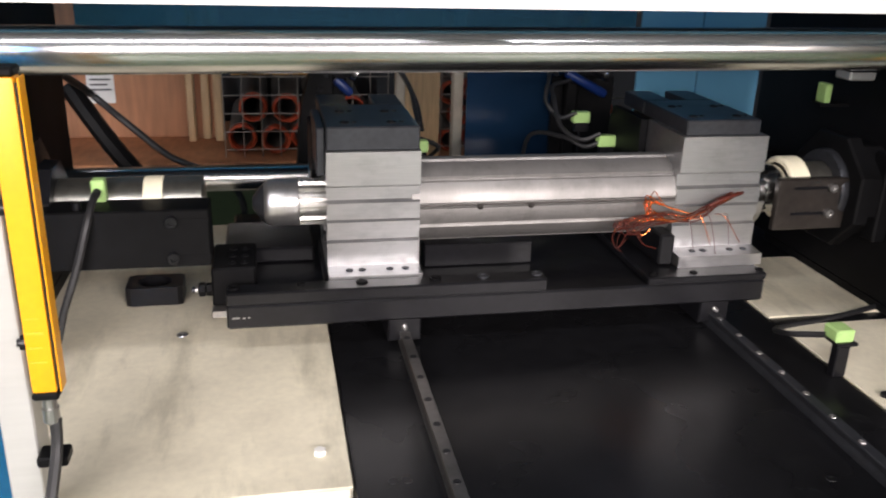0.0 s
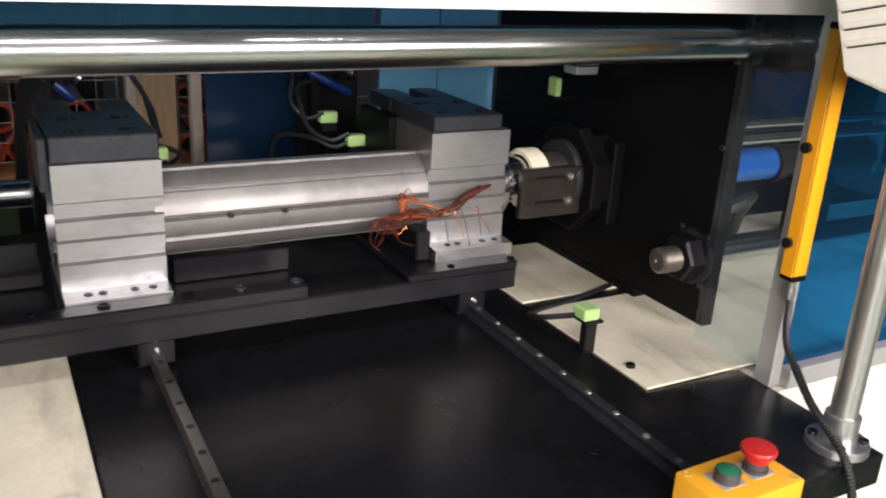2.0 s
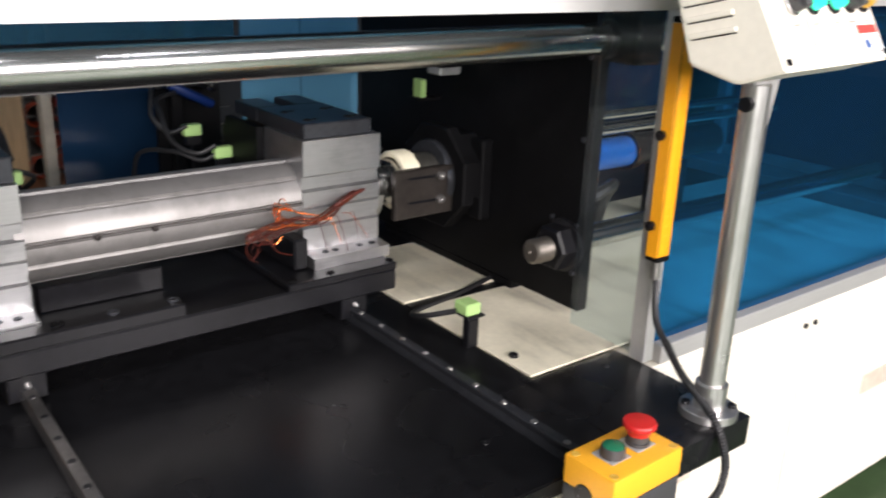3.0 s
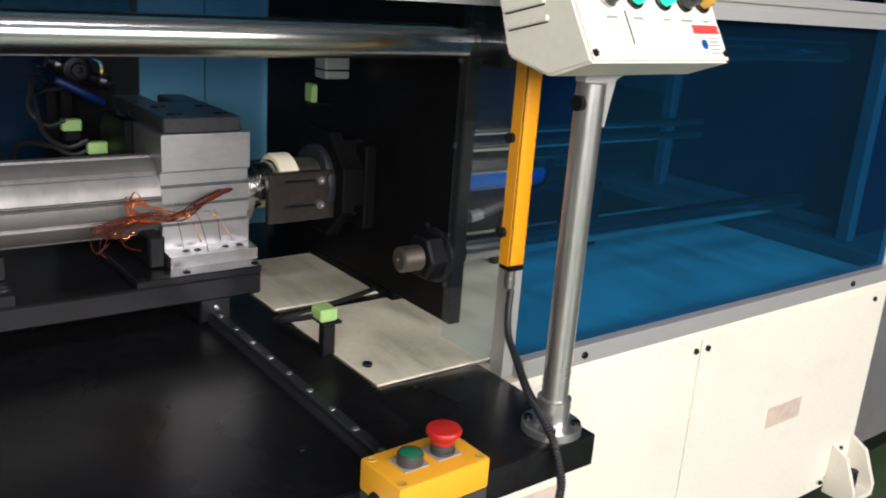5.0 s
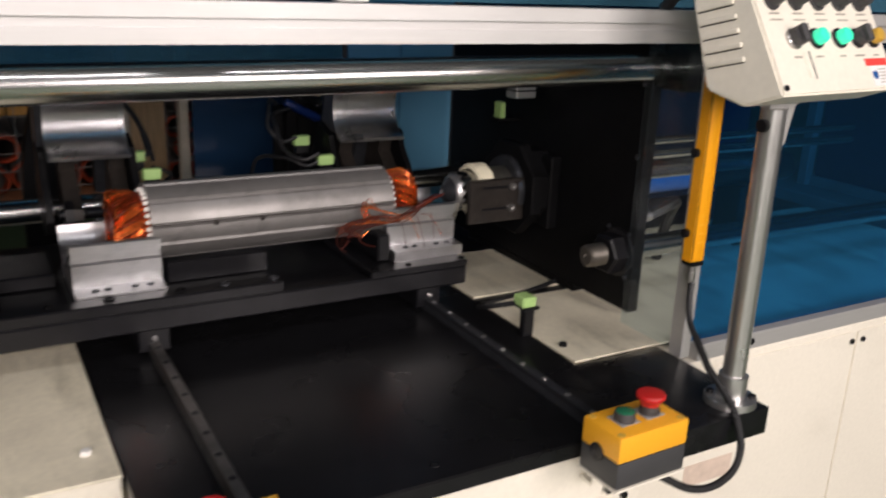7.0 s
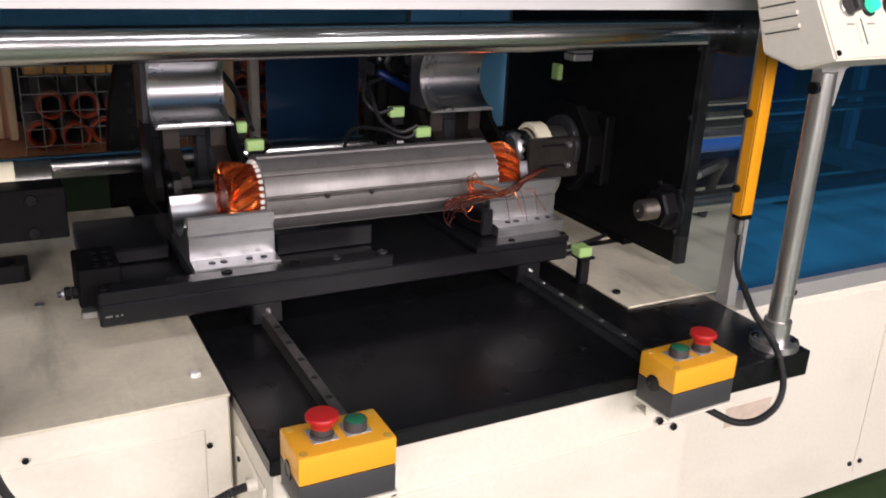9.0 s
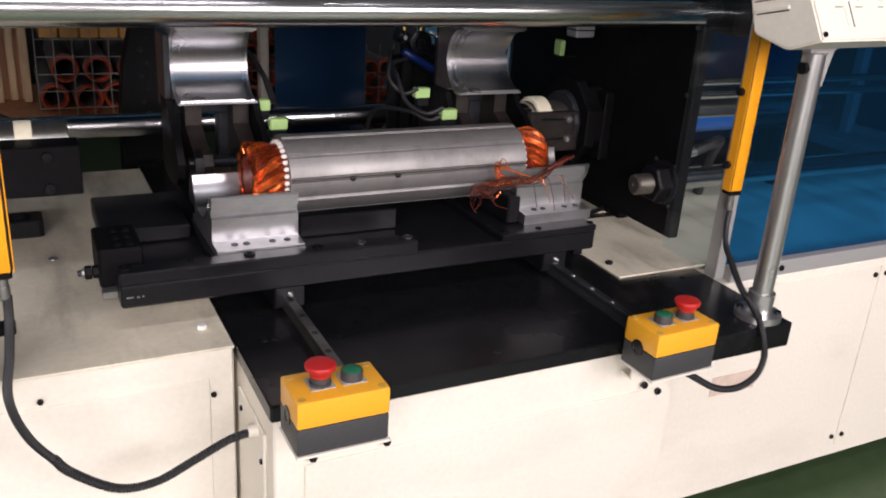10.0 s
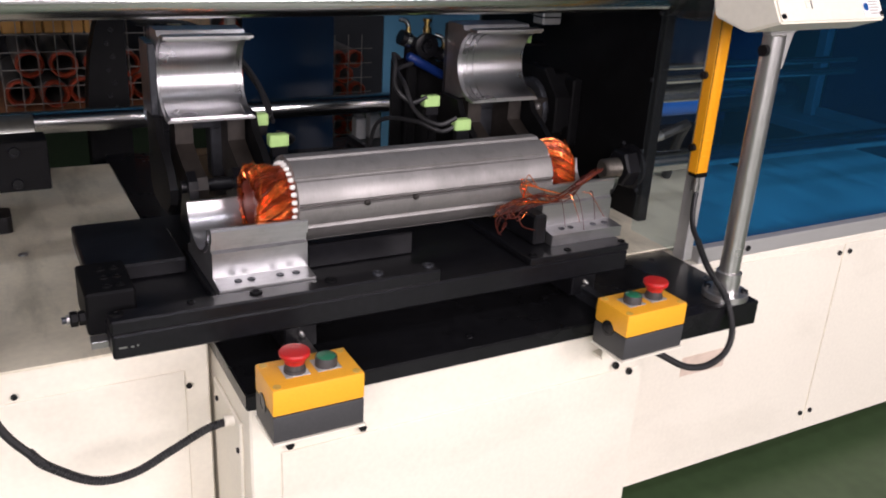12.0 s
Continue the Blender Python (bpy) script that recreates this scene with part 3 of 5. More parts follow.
# proximity sensor on a stand beside the right rail
st = thing("sensor_stand", "pale green proximity sensor on black bracket beside the rail", "sensor", (0.58, -0.03, 0.9))
part("bracket", box(0.576, 0.596, -0.045, -0.030, 0.900, 0.947, 0.0015), BLACK_STEEL, st)
part("arm", box(0.574, 0.606, -0.046, -0.010, 0.9472, 0.952, 0.001), BLACK_STEEL, st)
part("sensor", box(0.572, 0.600, -0.044, -0.012, 0.9522, 0.971, 0.0025), SENSOR, st)
part("cable", sweep(smooth_path([(0.572, -0.02, 0.955), (0.545, 0.03, 0.935), (0.58, 0.10, 0.908), (0.68, 0.125, 0.905), (0.80, 0.16, 0.906)]), 0.0045), RUBBER, st)

# ---------------------------------------------------------------- carriage
car = thing("carriage", "black sliding carriage with two hinged aluminium clamps", "carriage", (0.16, 0.114, 0.945))
part("slide_plate", box(-0.245, 0.553, 0.114, 0.520, 0.950, 0.984, 0.003), BLACK_STEEL, car, "black carriage plate with worn corners")
front = box(-0.245, 0.207, 0.1135, 0.1475, 0.9842, 1.003, 0.0025)
part("front_strip", front, BLACK_STEEL, car)
part("inner_strip", box(0.045, 0.215, 0.225, 0.245, 0.9842, 1.020, 0.002), BLACK_STEEL, car)
part("rear_block", box(-0.252, -0.118, 0.272, 0.400, 0.9842, 1.008, 0.003), BLACK_STEEL, car)
part("end_block", box(-0.266, -0.205, 0.166, 0.268, 0.962, 1.020, 0.003), BLACK_SIDE, car)
part("pad", box(-0.266, -0.2455, 0.140, 0.160, 0.957, 0.967, 0.001), STEEL, car, "small pale steel pad")
screw = part("adjusting_screw", rod((-0.264, 0.178, 0.985), (-0.294, 0.178, 0.985), 0.0045, 14), GUN, car, "dark adjusting screw")
part("lock_nut", hex_head((-0.2665, 0.178, 0.985), (-1, 0, 0), 0.0095, 0.008), BLACK_SIDE, screw)
part("lock_nut", hex_head((-0.2755, 0.178, 0.985), (-1, 0, 0), 0.0100, 0.009), BLACK_SIDE, screw)
part("tip", rod((-0.2855, 0.178, 0.985), (-0.2885, 0.178, 0.985), 0.0066, 14), STEEL, screw, "bright steel tip")
for k in range(3):
    for q in range(2):
        part("cap_screw", socket_screw((-0.237 + 0.017 * q, 0.185 + 0.028 * k, 1.020), (0, 0, 1), 0.006, 0.002), BLACK_SIDE, car)
for sx, big in ((-0.235, 1), (-0.145, 0), (-0.06, 1), (0.115, 1), (0.195, 1), (0.045, 1)):
    part("strip_screw", socket_screw((sx, 0.134, 1.003), (0, 0, 1), 0.0085 if big else 0.005, 0.003), BLACK_SIDE if sx < 0.1 else GUN, car)
for rx in (0.002, 0.488):
    for ry in (0.140, 0.40):
        sb = part("slider_block", extrude_x([(-0.024, 0.906), (-0.024, 0.950), (0.024, 0.950), (0.024, 0.906), (0.0125, 0.906), (0.0125, 0.9235), (-0.0125, 0.9235), (-0.0125, 0.906)], ry, ry + 0.075), BLACK_STEEL, car)
        for v in sb.data.vertices:
            w = v.co + ORIGIN[car.name]
            v.co = Vector((w.y + rx, w.x, w.z)) - ORIGIN[car.name]
        sb.data.flip_normals()
        part("end_seal", box(rx - 0.023, rx + 0.023, ry - 0.004, ry, 0.908, 0.949, 0.001), BLACK_STEEL, car)
        part("grease_nipple", lathe((rx, ry - 0.004, 0.930), (0, -1, 0), [(0, 0.004), (0.004, 0.004), (0.005, 0.0025), (0.009, 0.0032), (0.011, 0.001)], 10), STEEL, car)


def half_shell(x0, x1, r_in, r_out, a0, a1, n=28):
    """Part of a tube round the stator axis between two angles."""
    own = bmesh.new()
    rows = []
    for x, r in ((x0, r_in), (x1, r_in), (x1, r_out), (x0, r_out)):
        rows.append([own.verts.new((x, AX_Y + r * math.cos(a0 + (a1 - a0) * i / n), AX_Z + r * math.sin(a0 + (a1 - a0) * i / n))) for i in range(n + 1)])
    for k in range(4):
        a, b = rows[k], rows[(k + 1) % 4]
        for i in range(n):
            own.faces.new((a[i], a[i + 1], b[i + 1], b[i]))
    own.faces.new([r[0] for r in rows])
    own.faces.new([r[-1] for r in rows][::-1])
    bmesh.ops.recalc_face_normals(own, faces=own.faces[:])
    return own


BORE_R = 0.0600


def clamp_outline(up, y0, y1, p, top=1.178):
    """Section of one clamp half with its bore, lips, grooves and flange; p is the height of the parting plane."""
    a0 = math.asin((p - AX_Z) / BORE_R)
    if up:
        arc = [a0 + (math.pi - 2 * a0) * i / 28 for i in range(29)]
        side = [(y0, p), (y0, p + 0.024), (y0 + 0.006, p + 0.028), (y0 + 0.006, p + 0.046), (y0 - 0.002, p + 0.050), (y0 - 0.002, top)]
        other = [(y1, top), (y1, p + 0.050), (y1 - 0.006, p + 0.046), (y1 - 0.006, p + 0.028), (y1, p + 0.024), (y1, p)]
    else:
        arc = [a0 - (math.pi + 2 * a0) * i / 28 for i in range(29)]
        side = [(y0 + 0.003, p), (y0, p - 0.003), (y0, p - 0.019), (y0 + 0.007, p - 0.021), (y0 + 0.007, p - 0.031), (y0 + 0.001, p - 0.034), (y0 + 0.001, p - 0.069),
                (y0 - 0.033, p - 0.072), (y0 - 0.033, 0.9955)]
        other = [(y1 + 0.02, 0.9955), (y1 + 0.02, p - 0.072), (y1, p - 0.070), (y1, p)]
    return [(AX_Y + BORE_R * math.cos(a), AX_Z + BORE_R * math.sin(a)) for a in arc] + side + other


PIVOT = (0.16, 0.405, 1.068)
UPPER = []
for cx0, cx1, flip, top, thick, pz in ((-0.104, 0.029, 1, 1.178, 0.034, 1.079), (0.424, 0.562, -1, 1.191, 0.024, 1.086)):
    ang = math.asin((pz - AX_Z) / BORE_R)
    low = bmesh.new()
    extrude_x(clamp_outline(False, 0.1815, 0.3085, pz - 0.0006), cx0, cx1, low)
    lower = part("lower_clamp", low, ALU, car, "milled aluminium lower clamp block")
    for sx in (cx0 + 0.03, cx0 + 0.048, cx1 - 0.045, cx1 - 0.022):
        part("flange_screw", socket_screw((sx, 0.168, pz - 0.0715), (0, 0, 1), 0.0055, 0.002), GUN, lower)
    l0, l1 = (cx0 - 0.004, cx1 - 0.004) if flip == 1 else (cx0 + 0.004, cx1 + 0.012)
    part("bore_liner", half_shell(l0, l1, 0.0565, 0.0605, ang - 0.01, -math.pi - ang + 0.01), BORE, lower, "bright bored liner half")
    # cheeks that carry the hinge
    for hx in (cx0 + 0.002, cx1 - 0.030):
        part("hinge_cheek", extrude_x([(0.345, 0.986), (0.345, 1.015), (0.378, 1.05), (0.384, 1.082), (0.405, 1.092), (0.428, 1.082), (0.438, 1.045), (0.46, 1.0), (0.46, 0.986)], hx + (0.016 if hx < (cx0 + cx1) / 2 else -0.014), hx + (0.030 if hx < (cx0 + cx1) / 2 else 0.0)), BLACK_STEEL, car)
    part("hinge_pin", rod((cx0 + 0.010, PIVOT[1], PIVOT[2]), (cx1 - 0.004, PIVOT[1], PIVOT[2]), 0.010), BLACK_STEEL, car)
    # upper half, hinged at the back
    hi_bm = bmesh.new()
    extrude_x(clamp_outline(True, 0.1815, 0.3085, pz + 0.0006, top), cx0, cx1, hi_bm)
    piv = Vector(((cx0 + cx1) / 2, PIVOT[1], PIVOT[2]))
    upper = part("upper_clamp", hi_bm, ALU, car, "milled aluminium upper clamp block", at=piv)
    m0, m1 = (cx0 + 0.004, cx1 - 0.020) if flip == 1 else (cx0 + 0.030, cx1 - 0.004)
    part("bore_liner", half_shell(m0, m1, 0.0565, 0.0605, ang + 0.01, math.pi - ang - 0.01), BORE, upper, "bright bored liner half")
    for g0, g1, gr in (((m1 + 0.0004, m1 + 0.007, 0.0582), (m1 + 0.0085, m1 + 0.015, 0.0576)) if flip == 1 else ((m0 - 0.012, m0 - 0.0004, 0.0578), (m0 - 0.022, m0 - 0.0135, 0.0586))):
        part("counterbore_ring", half_shell(g0, g1, gr, 0.0605, ang + 0.01, math.pi - ang - 0.01), BORE, upper)
    p0, p1 = (cx0 + 0.001, cx1 - 0.001) if flip == 1 else (cx0 + 0.006, cx1 - 0.012)
    za, zb = top + 0.0002, top + thick
    top_bm = box(p0, p1, 0.186, 0.345, za, zb, 0.002)
    box(p0, p0 + 0.046, 0.3452, 0.430, za, zb, 0.002, top_bm)
    box(p1 - 0.046, p1, 0.3452, 0.430, za, zb, 0.002, top_bm)
    if flip == 1:
        part("side_slab", box(cx0 - 0.012, cx0 - 0.0003, 0.200, 0.330, AX_Z + 0.05, zb - 0.004, 0.0015), GUN, upper, "blued steel side slab")
    part("top_plate", top_bm, GUN, upper, "blued steel top plate with forked tail")
    for sx in (cx0 + 0.028, cx1 - 0.038):
        for sy in (0.215, 0.290):
            part("top_screw", socket_screw((sx, sy, zb), (0, 0, 1), 0.007, 0.0015), BLACK_SIDE, upper)
            part("top_screw", socket_screw((sx + 0.014, sy + 0.002, zb), (0, 0, 1), 0.004, 0.0012), BLACK_SIDE, upper)
    for hx in (cx0 + 0.020, cx1 - 0.030):
        arm = extrude_x([(0.3086, 1.135), (0.3086, za - 0.0004), (0.414, za - 0.0004), (0.430, 1.150), (0.424, 1.080), (0.420, 1.052), (0.405, 1.044), (0.388, 1.054), (0.380, 1.09), (0.356, 1.135)], hx, hx + 0.028)
        part("lever_arm", arm, BROWN_STEEL, upper, "dark burnished lever arm")
    for hx in (cx0 - 0.013, cx1 + 0.0015):
        side_plate = extrude_x([(0.3086, 1.120), (0.3086, za - 0.0004), (0.424, za - 0.0004), (0.441, 1.165), (0.446, 1.110), (0.438, 1.060), (0.420, 1.034), (0.396, 1.030), (0.372, 1.044), (0.352, 1.072), (0.334, 1.104)], hx, hx + 0.0115)
        part("hinge_side", side_plate, BLACK_SIDE, upper, "black curved hinge side plate")
    UPPER.append((upper, piv - ORIGIN[car.name]))

part("right_riser", box(0.362, 0.553, 0.1135, 0.340, 0.9843, 0.9953, 0.0015), BLACK_STEEL, car)
for sx in (0.375, 0.44, 0.548):
    part("riser_screw", socket_screw((sx, 0.128, 0.9953), (0, 0, 1), 0.006, 0.002), BLACK_SIDE, car)
part("right_side_wall", box(0.396, 0.420, 0.16, 0.34, 0.996, 1.045, 0.003), BLACK_STEEL, car)
part("left_riser", box(-0.110, 0.034, 0.170, 0.340, 0.9843, 0.9953, 0.0015), BLACK_STEEL, car)


for ex, ez, ew in ((-0.238, 0.966, 0.010), (-0.224, 0.9655, 0.004), (-0.217, 0.966, 0.003)):
    part("paint_chip", box(ex, ex + ew, 0.1132, 0.1139, ez, ez + 0.0022), STEEL, car, "bright chip in the black finish")

# actuators, sensors and hoses at the back of each clamp
def actuator(px, py, b, e, label):
    post = part("actuator_post", box(px - 0.012, px + 0.012, py, py + 0.02, 0.953, b[2] - 0.014, 0.003), BLACK_SIDE, car, label)
    part("post_foot", box(px - 0.03, px + 0.03, 0.5205, py + 0.03, 0.953, 0.966, 0.003), BLACK_SIDE, post)
    b, e = Vector(b), Vector(e)
    d = e - b
    n = d.length
    part("cylinder_body", lathe(b, d, [(0, 0.0145), (0.010, 0.0145), (0.010, 0.012), (n - 0.014, 0.012), (n - 0.014, 0.0145), (n, 0.0145), (n + 0.001, 0.008)], 20), BLACK_STEEL, post, "dark pneumatic cylinder")
    for k in (0.10, 0.84):
        part("end_band", lathe(b.lerp(e, k), d, [(0, 0.0150), (0.009, 0.0150)], 20), CHROME, post)
    hub = b.lerp(e, 0.45) + Vector((0, -0.016, 0.004))
    part("pivot_flange", lathe(hub, (0, -1, 0), [(0, 0.024), (0.006, 0.024), (0.007, 0.022), (0.007, 0.013), (0.014, 0.012), (0.014, 0.006), (0.010, 0.005), (0.010, 0.0)], 24, closed=False), BLACK_STEEL, post, "round black pivot flange")
    part("speed_valve", lathe(hub + Vector((0.002, 0.002, 0.024)), (0, 0, 1), [(0, 0.008), (0.010, 0.008), (0.010, 0.006), (0.020, 0.006), (0.020, 0.0085), (0.026, 0.0085)], 12), BRASS, post, "brass speed valve")
    tb, te = b + Vector((0.012, -0.012, -0.034)), e + Vector((-0.012, -0.012, -0.034))
    part("blue_tube", lathe(tb, te - tb, [(0, 0.007), (0.006, 0.009), ((te - tb).length - 0.006, 0.009), ((te - tb).length, 0.007)], 16), DARK_BLUE, post)
    part("tube_bracket", rod(b.lerp(e, 0.5) + Vector((0, 0, -0.010)), tb.lerp(te, 0.5), 0.006), BLACK_SIDE, post)
    for k in (0.16, 0.90):
        f = b.lerp(e, k) + Vector((0, 0, 0.012))
        part("fitting", lathe(f, (0, 0, 1), [(0, 0.006), (0.008, 0.006), (0.008, 0.0045), (0.014, 0.0045)], 8), BRASS, post, "brass hose fitting")
        part("elbow", sweep(smooth_path([f + Vector((0, 0, 0.013)), f + Vector((-0.003, 0.004, 0.022)), f + Vector((-0.014, 0.012, 0.026))], 4), 0.0045), CHROME, post, "chrome hose elbow")


actuator(-0.048, 0.640, (-0.068, 0.630, 1.240), (-0.016, 0.630, 1.212), "black actuator post with brass fittings")
actuator(0.404, 0.625, (0.372, 0.620, 1.252), (0.477, 0.620, 1.210), "black actuator post with brass fittings")
part("bracket_plate", box(0.372, 0.500, 0.652, 0.660, 0.953, 1.205, 0.002), BLACK_SIDE, car, "black actuator bracket plate")
part("bracket_foot", box(0.372, 0.500, 0.5205, 0.652, 0.953, 0.961, 0.001), BLACK_SIDE, car)
for sx, sy, sz in ((0.380, 0.496, 1.156), (0.398, 0.410, 1.132), (0.053, 0.479, 1.147), (0.069, 0.424, 1.125)):
    sx -= 0.002
    s_ob = part("sensor", box(sx - 0.016, sx + 0.016, sy - 0.008, sy + 0.010, sz - 0.010, sz + 0.010, 0.002), SENSOR, car, "pale green sensor plug")
    part("sensor_foot", box(sx - 0.012, sx + 0.014, sy - 0.006, sy + 0.008, sz - 0.026, sz - 0.0105, 0.001), BLACK_STEEL, s_ob)
    part("sensor_stem", box(sx - 0.001, sx + 0.003, sy + 0.003, sy + 0.006, 0.986, sz - 0.0265), BLACK_STEEL, s_ob)
for pts in ([(0.368, 0.49, 1.165), (0.34, 0.50, 1.155), (0.318, 0.52, 1.18), (0.330, 0.55, 1.215), (0.345, 0.59, 1.225), (0.365, 0.605, 1.215)],
            [(0.380, 0.40, 1.147), (0.35, 0.41, 1.135), (0.325, 0.45, 1.15), (0.325, 0.50, 1.19), (0.345, 0.57, 1.20), (0.39, 0.60, 1.205)],
            [(0.385, 0.41, 1.13), (0.36, 0.42, 1.12), (0.33, 0.46, 1.13), (0.30, 0.55, 1.11), (0.30, 0.60, 1.02)],
            [(0.074, 0.45, 1.131), (0.10, 0.46, 1.12), (0.115, 0.50, 1.10), (0.10, 0.56, 1.06), (0.08, 0.60, 1.0)],
            [(0.066, 0.51, 1.14), (0.085, 0.52, 1.15), (0.075, 0.59, 1.20), (0.04, 0.66, 1.24), (-0.07, 0.70, 1.26)],
            [(-0.09, 0.71, 1.27), (0.03, 0.68, 1.25), (0.085, 0.60, 1.18), (0.09, 0.52, 1.13)],
            [(-0.10, 0.69, 1.28), (0.0, 0.66, 1.27), (0.07, 0.60, 1.21), (0.078, 0.50, 1.15)]):
    part("hose", sweep(smooth_path(pts), 0.0040), RUBBER, car)

# ---------------------------------------------------------------- stator on the carriage
ST0, ST1 = 0.030, 0.424
stator = thing("stator", "long grey laminated motor stator with orange copper end windings", "stator", (0.227, AX_Y, AX_Z))


def core_section():
    out = []
    R = 0.0625
    for i in range(180):
        a = 360.0 * i / 180
        r = R
        for g, depth, wd in ((174, 0.0018, 2.5), (202, 0.0018, 2.5), (138, 0.0018, 2.5), (102, 0.0018, 2.5), (240, 0.0018, 2.5), (66, 0.0018, 2.5)):
            if abs(a - g) <= wd + 1.1:
                r = R - depth * 1.5
        out.append((AX_Y + r * math.cos(radians(a)), AX_Z + r * math.sin(radians(a))))
    return out


sec = core_section()
part("core", extrude_x(sec, ST0 - 0.012, ST1 + 0.014), CORE, stator, "grey stacked lamination core with lengthwise grooves")
for ang, rr in ((174, 0.0016), (202, 0.0009), (138, 0.0009), (102, 0.0009)):
    cy, cz = AX_Y + 0.0610 * math.cos(radians(ang)), AX_Z + 0.0610 * math.sin(radians(ang))
    part("weld_seam", rod((ST0 - 0.011, cy, cz), (ST1 + 0.013, cy, cz), rr, 8), WELD if ang == 174 else CORE, stator)
for sx in (0.118, 0.195):
    cy, cz = AX_Y + 0.0635 * math.cos(radians(176)), AX_Z + 0.0635 * math.sin(radians(176))
    part("weld_clip", lathe((sx, cy, cz), (-0.2, -1, -0.3), [(0, 0.005), (0.002, 0.0045), (0.003, 0.002)], 10), WELD, stator)
rnd = random.Random(4)
for end, sgn in ((ST0 - 0.012, -1), (ST1 + 0.014, 1)):
    for k in range(30):
        a = 2 * math.pi * k / 30
        cy, cz = AX_Y + 0.0515 * math.cos(a), AX_Z + 0.0515 * math.sin(a)
        part("slot_liner", box(end - 0.007, end + 0.007, cy - 0.0033, cy + 0.0033, cz - 0.0033, cz + 0.0033, 0.002), INSUL, stator)
    body = lathe((end, AX_Y, AX_Z), (sgn, 0, 0), [(-0.01, 0.036), (-0.01, 0.044), (0.010, 0.044), (0.03, 0.0485), (0.046, 0.0485), (0.051, 0.043), (0.050, 0.0385), (0.046, 0.036), (0.008, 0.035), (0.0078, 0.0335), (0.0, 0.0335)], 40, closed=False)
    winding = part("end_winding_core", body, COPPER_DARK, stator, "end winding core with the hollow's shade in its dark colour")
    wires, under = bmesh.new(), bmesh.new()

    def strand(a, turn, rt, dep, lift, wires):
        pts = []
        for f, rr, ta in ((-0.05, 0.0495, 0.0), (0.16, 0.0470, 0.10), (0.42, rt - 0.002, 0.32), (0.72, rt, 0.62), (0.92, rt - 0.002, 0.84), (1.0, rt - 0.006, 0.95), (0.985, 0.0375, 1.05)):
            aa = a + turn * ta
            pts.append((end + sgn * dep * f, AX_Y + (rr + lift) * math.cos(aa), AX_Z + (rr + lift) * math.sin(aa)))
        sweep(smooth_path(pts, 3), 0.0009, 5, wires)

    for k in range(200):
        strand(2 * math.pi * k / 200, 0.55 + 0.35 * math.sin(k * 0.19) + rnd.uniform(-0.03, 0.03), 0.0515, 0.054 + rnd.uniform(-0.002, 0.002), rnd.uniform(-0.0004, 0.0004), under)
    for k in range(18):
        a = 2 * math.pi * k / 18 + rnd.uniform(-0.1, 0.1)
        turn, rt, dep = rnd.uniform(0.45, 0.95), 0.0532 + rnd.uniform(-0.001, 0.001), rnd.uniform(0.050, 0.057)
        for q in range(9):
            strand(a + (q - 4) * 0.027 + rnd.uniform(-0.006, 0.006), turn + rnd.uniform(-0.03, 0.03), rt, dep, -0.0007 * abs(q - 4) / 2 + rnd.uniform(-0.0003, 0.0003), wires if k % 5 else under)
    for k in range(5):
        a = rnd.uniform(0, 2 * math.pi)
        arc = rnd.uniform(0.5, 1.3)
        s0, rr = rnd.uniform(0.036, 0.052), 0.0545 + rnd.uniform(-0.001, 0.001)
        pts = [(end + sgn * (s0 + rnd.uniform(-0.003, 0.003)), AX_Y + rr * math.cos(a + arc * q / 4), AX_Z + rr * math.sin(a + arc * q / 4)) for q in range(5)]
        sweep(smooth_path(pts, 3), 0.0008, 5, wires)
    part("outer_strand", wires, COPPER, winding, "orange enamelled copper wire")["kind"] = "stuff"
    # Lower strands take the copper with gap shade painted in.
    part("inner_strand", under, COPPER_MID, winding, "copper wire with the shade between bundles in its colour")["kind"] = "stuff"

# loose leads in a tangle across the right clamp
leads = bmesh.new()
darks = bmesh.new()
for k in range(20):
    j = lambda s: rnd.uniform(-s, s)
    start = (0.520 + j(0.01), 0.183 + j(0.006), 1.102 + j(0.004))
    mid1 = (0.495 + j(0.01), 0.172 + j(0.004), 1.095 + j(0.005))
    mid2 = (0.440 + j(0.012), 0.158 + j(0.007), 1.073 + j(0.006))
    mid3 = (0.395 + j(0.015), 0.160 + j(0.01), 1.073 + j(0.010))
    end = (0.335 + j(0.022), 0.150 + j(0.012), 1.066 + j(0.012))
    tail = (end[0] + j(0.02), end[1] + j(0.008), end[2] - rnd.uniform(0.0, 0.028))
    curl = (tail[0] + rnd.uniform(0.005, 0.03), tail[1] + j(0.006), tail[2] + rnd.uniform(-0.01, 0.012))
    sweep(smooth_path([start, mid1, mid2, mid3, end, tail, curl], 4), rnd.choice((0.0005, 0.0006, 0.0008)), 5, leads if k % 6 == 0 else darks)
for k in range(5):
    x = 0.43 + k * 0.016
    drop = rnd.uniform(0.03, 0.075)
    lean = rnd.uniform(-0.01, 0.035)
    sweep(smooth_path([(x, 0.158, 1.078), (x + lean * 0.4, 0.150, 1.083 - drop * 0.2), (x + lean, 0.143, 1.07 - drop * 0.6), (x + lean * 1.2, 0.141, 1.075 - drop)], 5), 0.0006, 5, leads if k % 2 else darks)
for k in range(6):
    z = 1.10 + rnd.uniform(-0.006, 0.016)
    sweep(smooth_path([(0.44, 0.160, 1.078), (0.40, 0.164, 1.09), (0.365 + rnd.uniform(-0.01, 0.02), 0.168, z), (0.372, 0.160, z - 0.02), (0.40, 0.157, 1.07)], 5), 0.0009, 5, leads)
